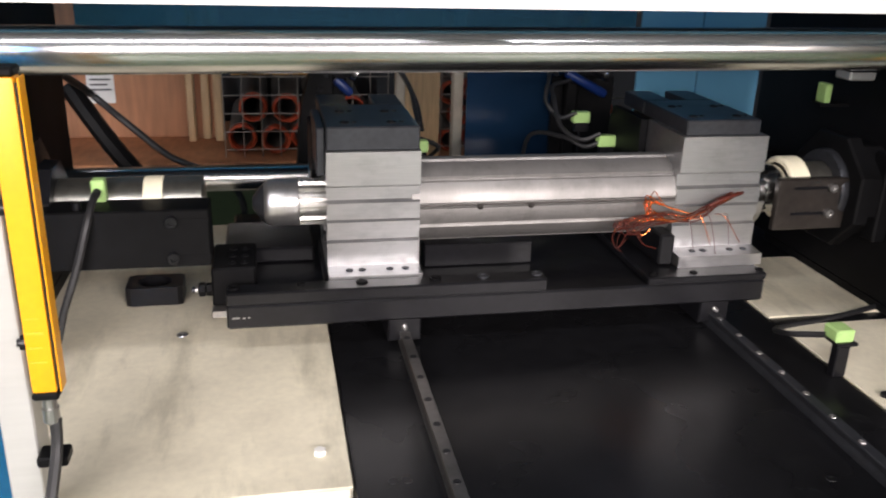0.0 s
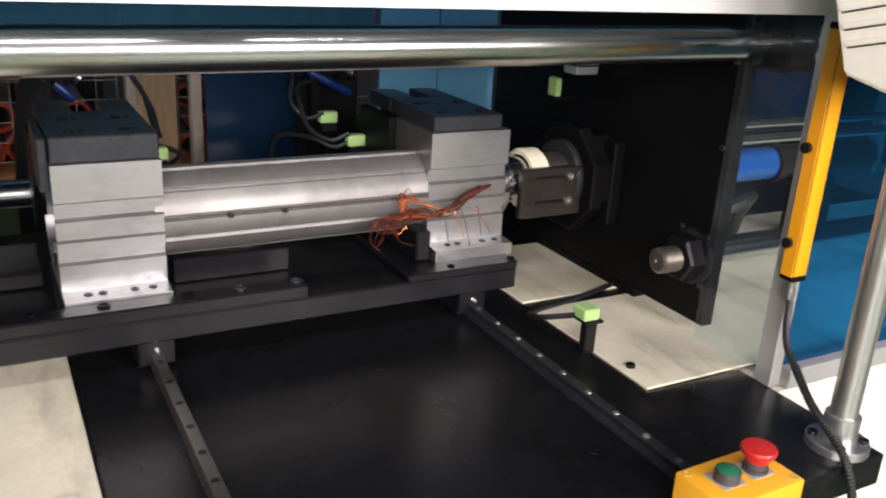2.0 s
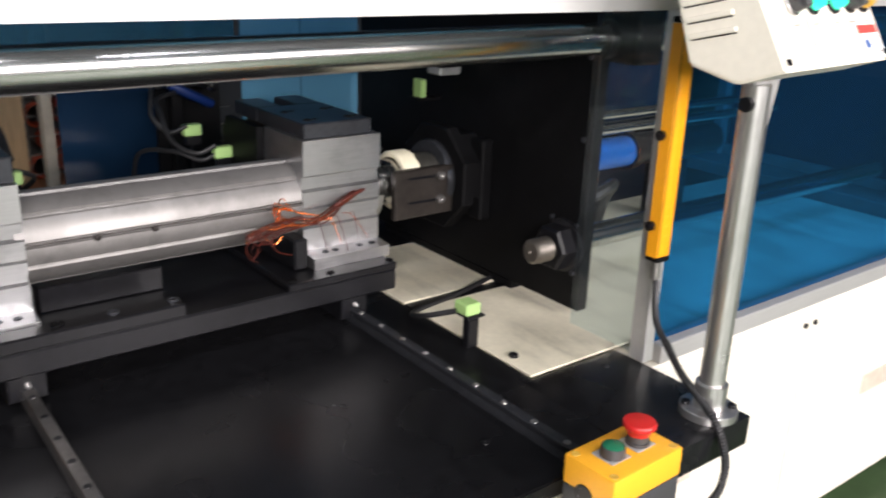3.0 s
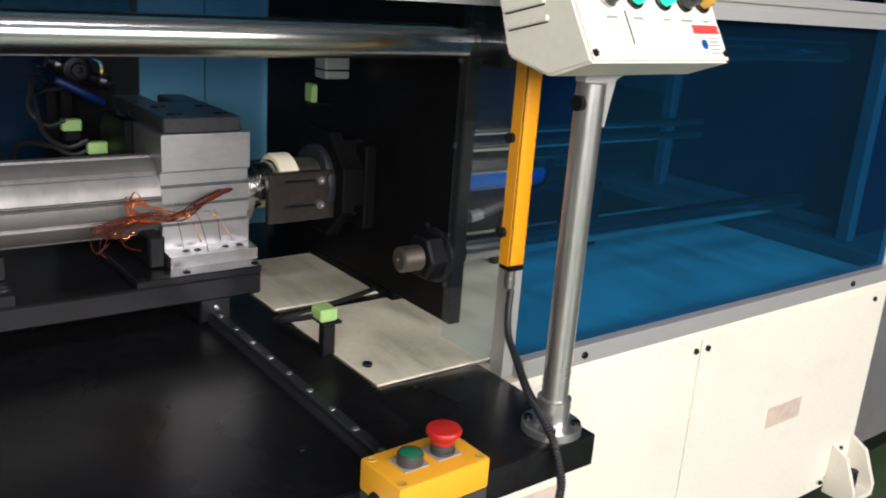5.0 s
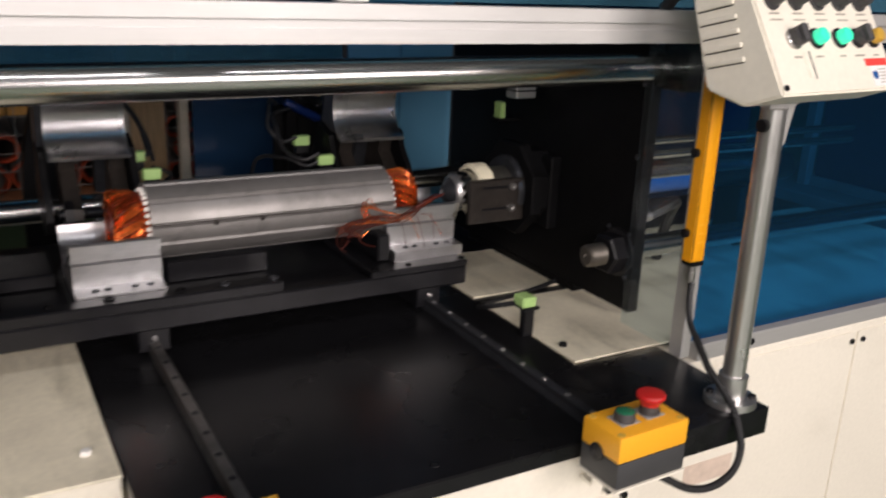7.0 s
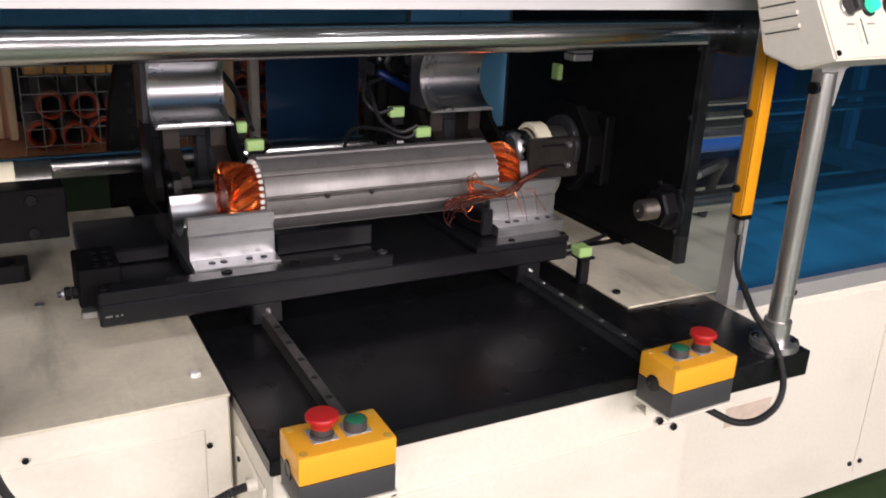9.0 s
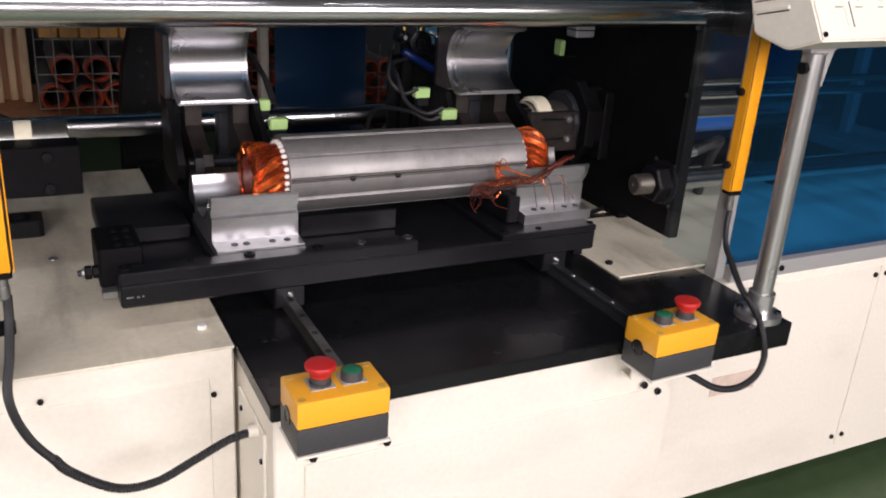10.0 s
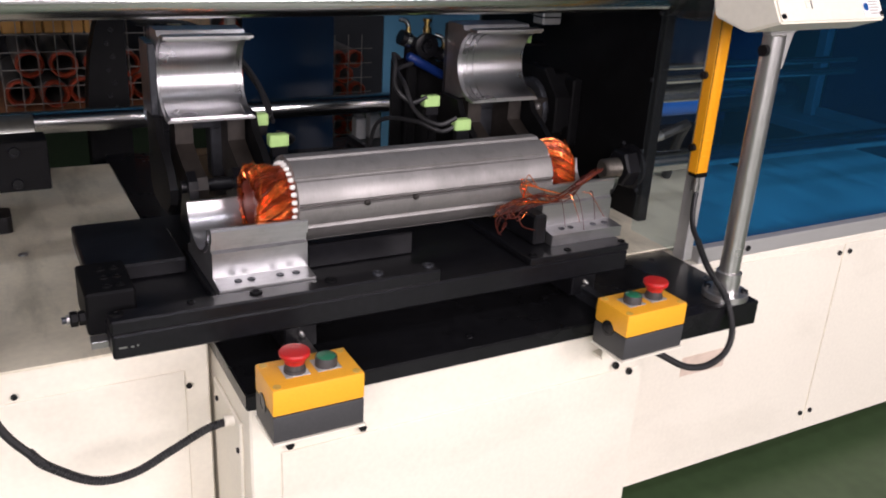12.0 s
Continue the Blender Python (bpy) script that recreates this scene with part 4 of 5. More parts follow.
sweep(smooth_path([(0.47, 0.165, 1.088), (0.495, 0.169, 1.097), (0.515, 0.174, 1.101), (0.530, 0.180, 1.102), (0.540, 0.190, 1.101)], 6), 0.0026, 8, darks)
part("lead_wire_tangle", leads, COPPER, stator, "tangled orange copper lead wires")["kind"] = "stuff"
part("sleeved_lead", darks, LEAD_DARK, stator, "dark varnished lead wires")["kind"] = "stuff"

# ---------------------------------------------------------------- mandrel that is drawn through the stator
mandrel = thing("mandrel", "bullet-nosed chrome mandrel with flutes on a long rod", "mandrel", (-0.204, AX_Y, AX_Z))
part("nose", lathe((-0.207, AX_Y, AX_Z), (1, 0, 0), [(0, 0.008), (0.002, 0.012), (0.013, 0.025), (0.0165, 0.028)], 32), GUN, mandrel, "dark conical nose")
part("head", lathe((-0.1903, AX_Y, AX_Z), (1, 0, 0), [(0, 0.0275), (0.003, 0.0315), (0.008, 0.034), (0.014, 0.0345), (0.046, 0.0345), (0.0495, 0.033)], 36), BRIGHT, mandrel, "chrome bullet head")
flutes = bmesh.new()
fr = []
for s in (0.0, 0.058):
    fr.append([flutes.verts.new((-0.1405 + s, AX_Y + (0.0345 if (i // 2) % 2 else 0.0305) * math.cos(2 * math.pi * i / 64), AX_Z + (0.0345 if (i // 2) % 2 else 0.0305) * math.sin(2 * math.pi * i / 64))) for i in range(64)])
for i in range(64):
    flutes.faces.new((fr[0][i], fr[0][(i + 1) % 64], fr[1][(i + 1) % 64], fr[1][i]))
flutes.faces.new(fr[0][::-1])
flutes.faces.new(fr[1])
part("fluted_section", flutes, SATIN, mandrel, "fluted chrome section")
part("pull_rod", rod((-0.082, AX_Y, AX_Z), (0.70, AX_Y, AX_Z), 0.0325, 32), CHROME, mandrel)

# ---------------------------------------------------------------- drive in the right compartment
drive = thing("hydraulic_cylinder", "bright blue hydraulic cylinder behind the side plate", "cylinder", (0.9, AX_Y, 0.9))
part("barrel", lathe((0.83, AX_Y, 1.076), (1, 0, 0), [(0, 0.040), (0.02, 0.040), (0.02, 0.033), (0.40, 0.033), (0.40, 0.038)], 32), BLUE_PAINT, drive)
part("rear_housing", lathe((1.2305, AX_Y, 1.076), (1, 0, 0), [(0, 0.040), (0.02, 0.040), (0.02, 0.034), (0.3, 0.034)], 24), BLACK_STEEL, drive)
part("saddle", box(0.93, 0.96, AX_Y - 0.03, AX_Y + 0.04, 0.9012, 1.045, 0.003), BLACK_STEEL, drive)
part("saddle", box(1.35, 1.40, AX_Y - 0.04, AX_Y + 0.04, 0.9012, 1.045, 0.003), BLACK_STEEL, drive)
part("fitting", rod((0.945, 0.10, 1.037), (0.972, 0.10, 1.041), 0.011), STEEL, drive)
part("hose", sweep(smooth_path([(0.970, 0.10, 1.041), (1.0, 0.10, 1.050), (1.03, 0.105, 1.056), (1.07, 0.13, 1.05), (1.09, 0.17, 1.0), (1.10, 0.20, 0.905)]), 0.0115), RUBBER, drive)
part("guide_rod", rod((0.815, 0.20, 1.140), (1.7, 0.20, 1.140), 0.010), CHROME, drive)
part("guide_rod", rod((0.815, 0.20, 1.170), (1.7, 0.20, 1.170), 0.009), CHROME, drive)

# ---------------------------------------------------------------- aluminium frame with blue acrylic
guard = thing("guard_frame", "aluminium profile guard frame with blue acrylic sheets", "machine guard", (0, -0.21, 0.9))


def profile_x(x0, x1, y, z, h=0.036, d=0.036, slot=True):
    g = 0.005
    if not slot:
        return box(x0, x1, y - d / 2, y + d / 2, z - h / 2, z + h / 2, 0.0015)
    return extrude_x([(y - d / 2, z - h / 2), (y - d / 2, z - g), (y - d / 2 + 0.007, z - g), (y - d / 2 + 0.007, z + g), (y - d / 2, z + g), (y - d / 2, z + h / 2),
                      (y + d / 2, z + h / 2), (y + d / 2, z - h / 2)], x0, x1)


part("top_beam", profile_x(-2.0, 1.86, -0.222, 1.430, 0.044), PROFILE, guard)
part("window_sill", profile_x(0.800, 1.86, -0.215, 0.905, 0.030, 0.03, False), PROFILE, guard)
part("post", box(0.764, 0.784, -0.226, -0.196, 0.9002, 1.4075, 0.0015), PROFILE, guard)
part("post", box(-0.434, -0.404, -0.226, -0.186, 0.9002, 1.4075, 0.0015), PROFILE, guard)
part("post", box(1.847, 1.86, -0.216, -0.200, 0.9205, 1.4075, 0.0015), PROFILE, guard)
part("upper_beam", profile_x(-2.0, 1.86, -0.05, 1.640, 0.036), PROFILE, guard)
br = box(-0.24, 0.24, -0.016, 0.016, -0.016, 0.016, 0.001)
br.transform(pose(-0.10, -0.105, 1.490, 0, 0, -24))
part("brace", br, PROFILE, guard)
part("bracket", box(0.165, 0.205, -0.21, -0.19, 1.4525, 1.478, 0.002), PROFILE, guard)
sheet = part("window", box(0.792, 1.846, -0.212, -0.208, 0.9205, 1.4075), BLUE_WINDOW, guard, "blue tinted clear acrylic front window")
sheet.visible_shadow = False
part("left_window", box(-1.9, -0.435, -0.212, -0.208, 0.9005, 1.4075), BLUE_WINDOW, guard, "blue tinted clear acrylic window").visible_shadow = False
part("upper_window", box(-1.95, 1.85, -0.0295, -0.0255, 1.450, 1.95), BLUE_SHEET, guard, "blue acrylic hood sheet")
part("side_window", box(0.7735, 0.7765, -0.1955, -0.064, 0.9035, 1.4075), CLEAR, guard, "clear acrylic return sheet").visible_shadow = False
for sx in (0.925, 1.70):
    part("sill_screw", socket_screw((sx, -0.230, 0.905), (0, -1, 0), 0.006, 0.003), BLACK_STEEL, guard)
part("hood_handle", sweep(smooth_path([(0.66, -0.21, 1.453), (0.66, -0.235, 1.475), (0.70, -0.24, 1.478), (0.75, -0.235, 1.475), (0.75, -0.21, 1.453)]), 0.009), RUBBER, guard)
# Unseen sheet added over the hood to hold back light from the ceiling.
part("roof_sheet", box(-2.0, 1.86, -0.05, 0.80, 1.952, 1.957), NAVY, guard, "unseen hood roof added to darken the interior")
# Blue acrylic like its neighbours; the darkness behind it is painted as navy.
part("rear_window", box(0.210, 0.434, 0.698, 0.703, 0.90, 1.75), NAVY, guard, "glossy rear blue panel, unlit backing put into its colour")
part("rear_panel", box(0.545, 0.674, 0.648, 0.653, 0.90, 1.75), BLUE_WALL, guard, "pale blue rear panel")
part("rear_panel", box(0.677, 0.812, 0.648, 0.653, 0.90, 1.75), BLUE_WALL, guard, "pale blue rear panel")
part("rear_valance", box(-0.50, 0.529, 0.640, 0.645, 1.285, 1.75), BLUE_SHEET, guard, "blue acrylic rear valance")
part("rear_sheet", box(0.83, 1.84, 0.640, 0.645, 0.90, 1.75), NAVY, guard, "dark blue rear sheet of the right compartment")

# ---------------------------------------------------------------- light curtains
def curtain(x, y, z0, z1, mirror, half_w, label):
    c = thing("light_curtain", label, "light curtain", (x, y, z0), "light curtains")
    body = box(x - half_w, x + half_w, y - 0.011, y + 0.011, z0, z1, 0.002, seg=2)
    part("housing", body, YELLOW_CURTAIN, c)
    sx = x - mirror * (half_w + 0.0025)
    part("lens_strip", box(min(sx, sx + mirror * 0.0018), max(sx, sx + mirror * 0.0018), y - 0.010, y + 0.008, z0 + 0.004, z1 - 0.004), BLACK_STEEL, c, "black lens strip")
    part("side_rail", box(min(sx - mirror * 0.0018, sx - mirror * 0.0003), max(sx - mirror * 0.0018, sx - mirror * 0.0003), y - 0.011, y + 0.008, z0, z1, 0.0005), YELLOW_CURTAIN, c)
    part("end_cap", box(x - half_w - 0.001, x + half_w + 0.001, y - 0.012, y + 0.012, z0 - 0.008, z0 - 0.0004, 0.002), BLACK_SIDE, c, "black end cap")
    part("end_cap", box(x - half_w - 0.001, x + half_w + 0.001, y - 0.012, y + 0.012, z1 + 0.0004, z1 + 0.008, 0.002), BLACK_SIDE, c, "black end cap")
    part("plug", lathe((x, y, z0 - 0.0082), (0, 0, -1), [(0, 0.0065), (0.012, 0.0065), (0.012, 0.0075), (0.026, 0.0075), (0.03, 0.004)], 14), STEEL, c, "steel cable plug")
    for zz in (z0 + 0.045, z0 + 0.17):
        part("mount_knob", lathe((x - (half_w + 0.0003 if mirror < 0 else half_w + 0.0066), y + 0.002, zz), (-1, 0, 0), [(0, 0.007), (0.006, 0.007), (0.006, 0.004), (0.009, 0.004)], 12), BLACK_STEEL, c)
    for k in range(4):
        part("print_bar", box(x - 0.008, x + 0.006 - 0.003 * (k % 2), y - 0.0117, y - 0.0111, z0 + 0.03 + 0.014 * k, z0 + 0.0318 + 0.014 * k), YELLOW, c)
    return c


curtain(0.750, -0.238, 1.078, 1.392, 1, 0.0118, "yellow light curtain bar beside the brushed steel post")
curtain(-0.384, -0.240, 1.072, 1.352, -1, 0.0105, "yellow light curtain bar on a pale aluminium frame post")

part("cable_clip", box(-0.4035, -0.376, -0.240, -0.215, 0.986, 0.997, 0.002), BLACK_SIDE, guard)
cb = thing("sensor_cable", "black cable looping from the light curtain into the base", "cable", (-0.39, -0.28, 0.9), "sensor cables")
part("sheath", sweep(smooth_path([(-0.381, -0.240, 1.040), (-0.382, -0.247, 1.010), (-0.386, -0.270, 0.975), (-0.392, -0.295, 0.93), (-0.375, -0.300, 0.875), (-0.335, -0.300, 0.818)]), 0.0055), RUBBER, cb)
part("conduit", sweep(smooth_path([(-0.352, -0.300, 0.842), (-0.335, -0.300, 0.818), (-0.284, -0.300, 0.780), (-0.235, -0.300, 0.777), (-0.183, -0.300, 0.799), (-0.138, -0.300, 0.819), (-0.102, -0.300, 0.825)]), 0.0064, 10, ribs=75, rib_depth=0.0012), RUBBER, cb)
part("gland", rod((-0.114, -0.300, 0.825), (-0.0965, -0.300, 0.825), 0.0085), CREAM, cb)
cb2 = thing("sensor_cable", "black corrugated conduit looping from the light curtain to the button box", "cable", (0.75, -0.30, 0.9), "sensor cables")
part("sheath", sweep(smooth_path([(0.752, -0.240, 1.040), (0.740, -0.252, 1.01), (0.731, -0.268, 0.985), (0.724, -0.295, 0.965)]), 0.0048), RUBBER, cb2)
part("conduit", sweep(smooth_path([(0.726, -0.288, 0.970), (0.713, -0.330, 0.942), (0.702, -0.370, 0.928), (0.694, -0.402, 0.912), (0.694, -0.420, 0.882), (0.695, -0.426, 0.853), (0.680, -0.430, 0.827), (0.644, -0.430, 0.813), (0.604, -0.424, 0.817), (0.565, -0.412, 0.838), (0.545, -0.405, 0.850)]), 0.0058, 10, ribs=90, rib_depth=0.0013), RUBBER, cb2)

# ---------------------------------------------------------------- two-button control boxes
def button_box(x, y, z, yaw, mushroom_left, label):
    """Two-part box with an emergency stop and a start button; (x, y, z) is the middle of its underside."""
    T = pose(x, y, z, 0, 0, yaw)
    c = thing("button_box", label, "control box", (x, y, z), "button boxes")

    def put(name, bm, mat, parent=c, lab=""):
        bm.transform(T)
        return part(name, bm, mat, parent, lab)

    w, d = 0.058, 0.035
    put("lower_shell", box(-w, w, -d, d, 0.0005, 0.0365, 0.003, seg=2), GREY_PLASTIC, lab="dark grey lower shell")
    lid = put("lid", box(-w, w, -d, d, 0.037, 0.0725, 0.003, seg=2), YELLOW, lab="yellow lid with corner screws")
    for sx in (-1, 1):
        for sy in (-1, 1):
            put("lid_screw", lathe((sx * 0.050, sy * 0.027, 0.0725), (0, 0, 1), [(0, 0.0052), (0.0006, 0.0050), (0.0006, 0.003), (0.0002, 0.0028), (0.0002, 0)], 12, closed=False), LIT_AMBER, lid)
    put("knockout", lathe((-w - 0.0002, 0.004, 0.036), (-1, 0, 0), [(0, 0.0125), (0.0012, 0.012), (0.0012, 0.008), (0.0004, 0.0075), (0.0004, 0)], 20, closed=False), BLACK_STEEL, lab="round cable knockout")
    mx = -0.019 if mushroom_left else 0.021
    gx = 0.021 if mushroom_left else -0.021
    for px in (mx, gx):
        put("legend_plate", box(px - 0.0155, px + 0.0155, -0.014, 0.017, 0.0726, 0.0738, 0.0006), PROFILE, lid, "grey legend plate")
    put("stop_collar", lathe((mx, 0, 0.0738), (0, 0, 1), [(0, 0.0135), (0.004, 0.0135), (0.004, 0.0120), (0.012, 0.0120)], 24), GREY_PLASTIC, lid)
    put("stop_button", lathe((mx, 0, 0.0858), (0, 0, 1), [(0, 0.0125), (0.003, 0.0132), (0.008, 0.0165), (0.010, 0.0186), (0.0135, 0.0190), (0.0155, 0.0178), (0.0165, 0.012), (0.0168, 0.0)], 32, closed=False), RED, lid, "red mushroom emergency stop button")
    put("start_bezel", lathe((gx, 0, 0.0738), (0, 0, 1), [(0, 0.0138), (0.010, 0.0136), (0.012, 0.0130), (0.012, 0.0122), (0.010, 0.0120)], 28, closed=False), GREY_PLASTIC, lid)
    put("start_button", lathe((gx, 0, 0.0838), (0, 0, 1), [(0, 0.0118), (0.0022, 0.0117), (0.0028, 0.0105), (0.0028, 0.0)], 24, closed=False), GREEN_BUTTON, lid, "green start button")
    shelf = box(-w - 0.001, w + 0.002, -d - 0.002, d + 0.0015, -0.0035, 0.0, 0.0008)
    put("shelf_bracket", shelf, CREAM, lab="white sheet bracket under the box")
    return c


button_box(-0.0385, -0.430, 0.8875, 0.0, True, "yellow and grey button box at the bed plate corner")
button_box(0.4835, -0.430, 0.8875, 2.0, False, "yellow and grey button box beside the panel post")
for wx in (-0.0385, 0.4835):
    leg = box(wx - 0.03, wx + 0.035, -0.3935, -0.3905, 0.845, 0.8835)
    box(wx - 0.03, wx + 0.035, -0.3904, -0.3678, 0.845, 0.8485, 0, leg)
    part("box_bracket", leg, CREAM, base)
part("bracket_bolt", hex_head((0.515, -0.372, 0.835), (0, -1, 0), 0.010, 0.014), BLACK_STEEL, base)

# ---------------------------------------------------------------- control panel on a post
stand = thing("panel_post", "brushed steel post with round flange on the bed plate", "post", (0.724, -0.370, 0.9))
part("flange", lathe((0.724, -0.370, 0.9002), (0, 0, 1), [(0, 0.038), (0.010, 0.038), (0.011, 0.037), (0.011, 0.0215), (0.045, 0.0215), (0.046, 0.020)], 36), BRIGHT, stand)
for k in range(4):
    a = radians(45 + 90 * k)
    part("flange_bolt", socket_screw((0.724 + 0.030 * math.cos(a), -0.370 + 0.030 * math.sin(a), 0.9112), (0, 0, 1), 0.006, 0.005), BLACK_STEEL, stand)
part("tube", rod((0.724, -0.370, 0.9462), (0.724, -0.370, 1.335), 0.0168, 32, 0.001), BRIGHT, stand, "brushed steel tube")
part("pivot_bolt", rod((0.724 - 0.023, -0.372, 1.312), (0.724 - 0.016, -0.372, 1.312), 0.009), BLACK_STEEL, stand)
neck = bmesh.new()
neck_line = [(0.7412, 1.285), (0.744, 1.285), (0.749, 1.312), (0.755, 1.338), (0.770, 1.345), (0.770, 1.352), (0.706, 1.352), (0.706, 1.3352), (0.7412, 1.3352)]
for depth in (-0.378, -0.362):
    neck.faces.new([neck.verts.new((x, depth, z)) for x, z in neck_line])
neck.verts.ensure_lookup_table()
for i in range(len(neck_line)):
    j = (i + 1) % len(neck_line)
    neck.faces.new((neck.verts[i], neck.verts[j], neck.verts[len(neck_line) + j], neck.verts[len(neck_line) + i]))
bmesh.ops.recalc_face_normals(neck, faces=neck.faces[:])
part("neck", neck, PROFILE, stand, "grey angled neck bracket")

PT = pose(0.735, -0.392, 1.350, 0, 0, 5)
panel = thing("control_panel", "cream sloping operator panel with lit buttons and side vents", "control panel", (0.735, -0.4, 1.35))
half = 0.123
outline = [(-0.067, 0.016), (0.069, 0.252), (0.138, 0.262), (0.047, 0.010), (-0.012, -0.004)]
shell = extrude_x(outline, -half, half)
bmesh.ops.bevel(shell, geom=shell.edges[:], offset=0.003, segments=2, affect="EDGES")
shell.transform(PT)
cab = part("cabinet", shell, CREAM, panel)
slope = math.degrees(math.atan2(0.136, 0.236))
FT = PT @ Matrix.Translation((0, -0.067, 0.016)) @ pose(0, 0, 0, 90 - slope, 0, 0)


def on_face(name, bm, mat, lab="", parent=cab):
    bm.transform(FT)
    return part(name, bm, mat, parent, lab)


for k in range(11):
    tilt = Matrix.Translation((0, 0.024 + 0.0068 * k, 0.046 + 0.0165 * k)) @ pose(0, 0, 0, -14, 0, 0)
    v = box(-half - 0.0035, -half + 0.001, -0.030, 0.026, -0.003, 0.003, 0.0012, turn=tilt)
    v.transform(PT)
    part("vent_louvre", v, CREAM, cab)
    # Thin black strip painting the shadow line below each louvre, no real slot.
    v = box(-half - 0.0006, -half + 0.0005, -0.029, 0.025, -0.0047, -0.0032, turn=tilt)
    v.transform(PT)
    part("louvre_shade", v, BLACK_STEEL, cab)
for sx, sy in ((-half + 0.008, 0.010), (half - 0.008, 0.010)):
    on_face("panel_screw", lathe((sx, sy, 0.0002), (0, 0, 1), [(0, 0.004), (0.002, 0.0038), (0.002, 0)], 12, closed=False), BLACK_STEEL)
for sx, kind in ((-0.071, "key"), (-0.026, "lit"), (0.024, "lit"), (0.064, "knob"), (0.098, "amber")):
    on_face("bezel", lathe((sx, 0.072, 0.0002), (0, 0, 1), [(0, 0.0135), (0.003, 0.0135), (0.004, 0.0125), (0.004, 0.0)], 24, closed=False), STEEL if kind == "key" else BLACK_STEEL)
    if kind in ("lit", "amber"):
        on_face("lens", lathe((sx, 0.072, 0.0042), (0, 0, 1), [(0, 0.0100), (0.008, 0.0100), (0.011, 0.0085), (0.012, 0.0)], 24, closed=False), LIT_GREEN if kind == "lit" else LIT_AMBER, "green lit push button" if kind == "lit" else "amber push button")
    else:
        on_face("knob", box(sx - 0.005, sx + 0.005, 0.061, 0.084, 0.0042, 0.022, 0.002, turn=None), GREY_PLASTIC, "black selector knob")
        on_face("knob_base", lathe((sx, 0.072, 0.0041), (0, 0, 1), [(0, 0.0112), (0.010, 0.0108), (0.010, 0)], 20, closed=False), GREY_PLASTIC)
for k in range(5):
    sx = -0.092 + 0.046 * k
    on_face("knob", lathe((sx, 0.122, 0.0002), (0, 0, 1), [(0, 0.0125), (0.004, 0.0125), (0.004, 0.010), (0.018, 0.009), (0.018, 0)], 20, closed=False), GREY_PLASTIC, "black selector knob")
    on_face("print_bar", box(sx - 0.010, sx + 0.010, 0.1045, 0.1070, 0.0002, 0.0006), INK_SOFT)
    on_face("print_bar", box(sx - 0.012, sx + 0.012, 0.0965, 0.0985, 0.0002, 0.0006), INK_SOFT)
for sx, w in ((-0.072, 0.008), (-0.028, 0.008), (0.022, 0.006), (0.060, 0.011), (0.097, 0.006)):
    on_face("print_bar", box(sx - w, sx + w, 0.0475, 0.0498, 0.0002, 0.0006), INK_SOFT)
on_face("key_tag", box(-0.061, -0.056, 0.022, 0.054, 0.0002, 0.0010), CREAM, "key on a tag")
on_face("pen_mark", box(-0.0490, -0.0478, 0.020, 0.056, 0.0003, 0.0012), INK)
on_face("red_sticker", box(0.066, 0.116, 0.034, 0.044, 0.0002, 0.0007), RED_LABEL, "red warning strip")
on_face("white_sticker", box(0.072, 0.116, 0.006, 0.0335, 0.0002, 0.0007), WHITE_LABEL, "white notice sticker")
on_face("sticker_mark", lathe((0.080, 0.021, 0.0008), (0, 0, 1), [(0, 0.006), (0.0003, 0.006)], 16), BLUE_PAINT)
for k in range(5):
    on_face("print_bar", box(0.088, 0.112 - 0.003 * (k % 2), 0.010 + 0.0045 * k, 0.0115 + 0.0045 * k, 0.0008, 0.0011), INK_SOFT)

# ---------------------------------------------------------------- beyond the machine
rack = thing("storage_rack", "brown timber storage rack behind the press", "rack", (-0.4, 1.3, FLOOR))
part("shelf", box(-1.45, 0.46, 1.085, 1.70, 0.905, 0.930, 0.002), PLY, rack)
for lx in (-1.43, 0.40):
    for ly in (1.10, 1.64):
        part("leg", box(lx, lx + 0.045, ly, ly + 0.045, FLOOR, 0.9048, 0.002), PINE, rack)
solo("plywood_sheet", box(-1.35, -0.385, 1.36, 1.39, 0.9305, 1.75, 0.002), PLY, "red-brown plywood crate side", "plywood sheet")
note = thing("paper_note", "curled white printed paper note taped to the plywood", "paper note", (-0.60, 1.355, 1.08))
nb = box(-0.632, -0.565, 1.3565, 1.3580, 1.022, 1.14)
part("sheet", nb, WHITE_LABEL, note)
for k in range(6):
    part("print_bar", box(-0.624, -0.573 - 0.008 * (k % 2), 1.3550, 1.3560, 1.055 + 0.013 * k, 1.059 + 0.013 * k), INK, note)
for x0, x1, y0 in ((-0.385, -0.366, 1.30), (-0.350, -0.330, 1.33), (-0.318, -0.296, 1.30)):
    solo("batten", box(x0, x1, y0, y0 + 0.04, 0.9305, 1.80, 0.003), PINE, "upright pine batten of a crate", "batten", "pine battens")
solo("plywood_sheet", box(-0.366, -0.30, 1.345, 1.36, 0.9305, 1.8), PLY, "brown plywood strip behind the battens", "plywood sheet")
solo("plywood_sheet", box(0.145, 0.235, 1.10, 1.12, 0.9305, 1.8), PINE, "grained brown board beside a cage", "plywood sheet")
for x0, y0 in ((0.125, 1.09), (0.218, 0.86)):
    solo("batten", box(x0, x0 + 0.022, y0, y0 + 0.03, 0.9305 if y0 > 1.08 else FLOOR, 1.8, 0.002), material("pale_post", (0.52, 0.47, 0.38), 0.6, vary=0.1), "pale upright cage post", "batten", "pine battens")


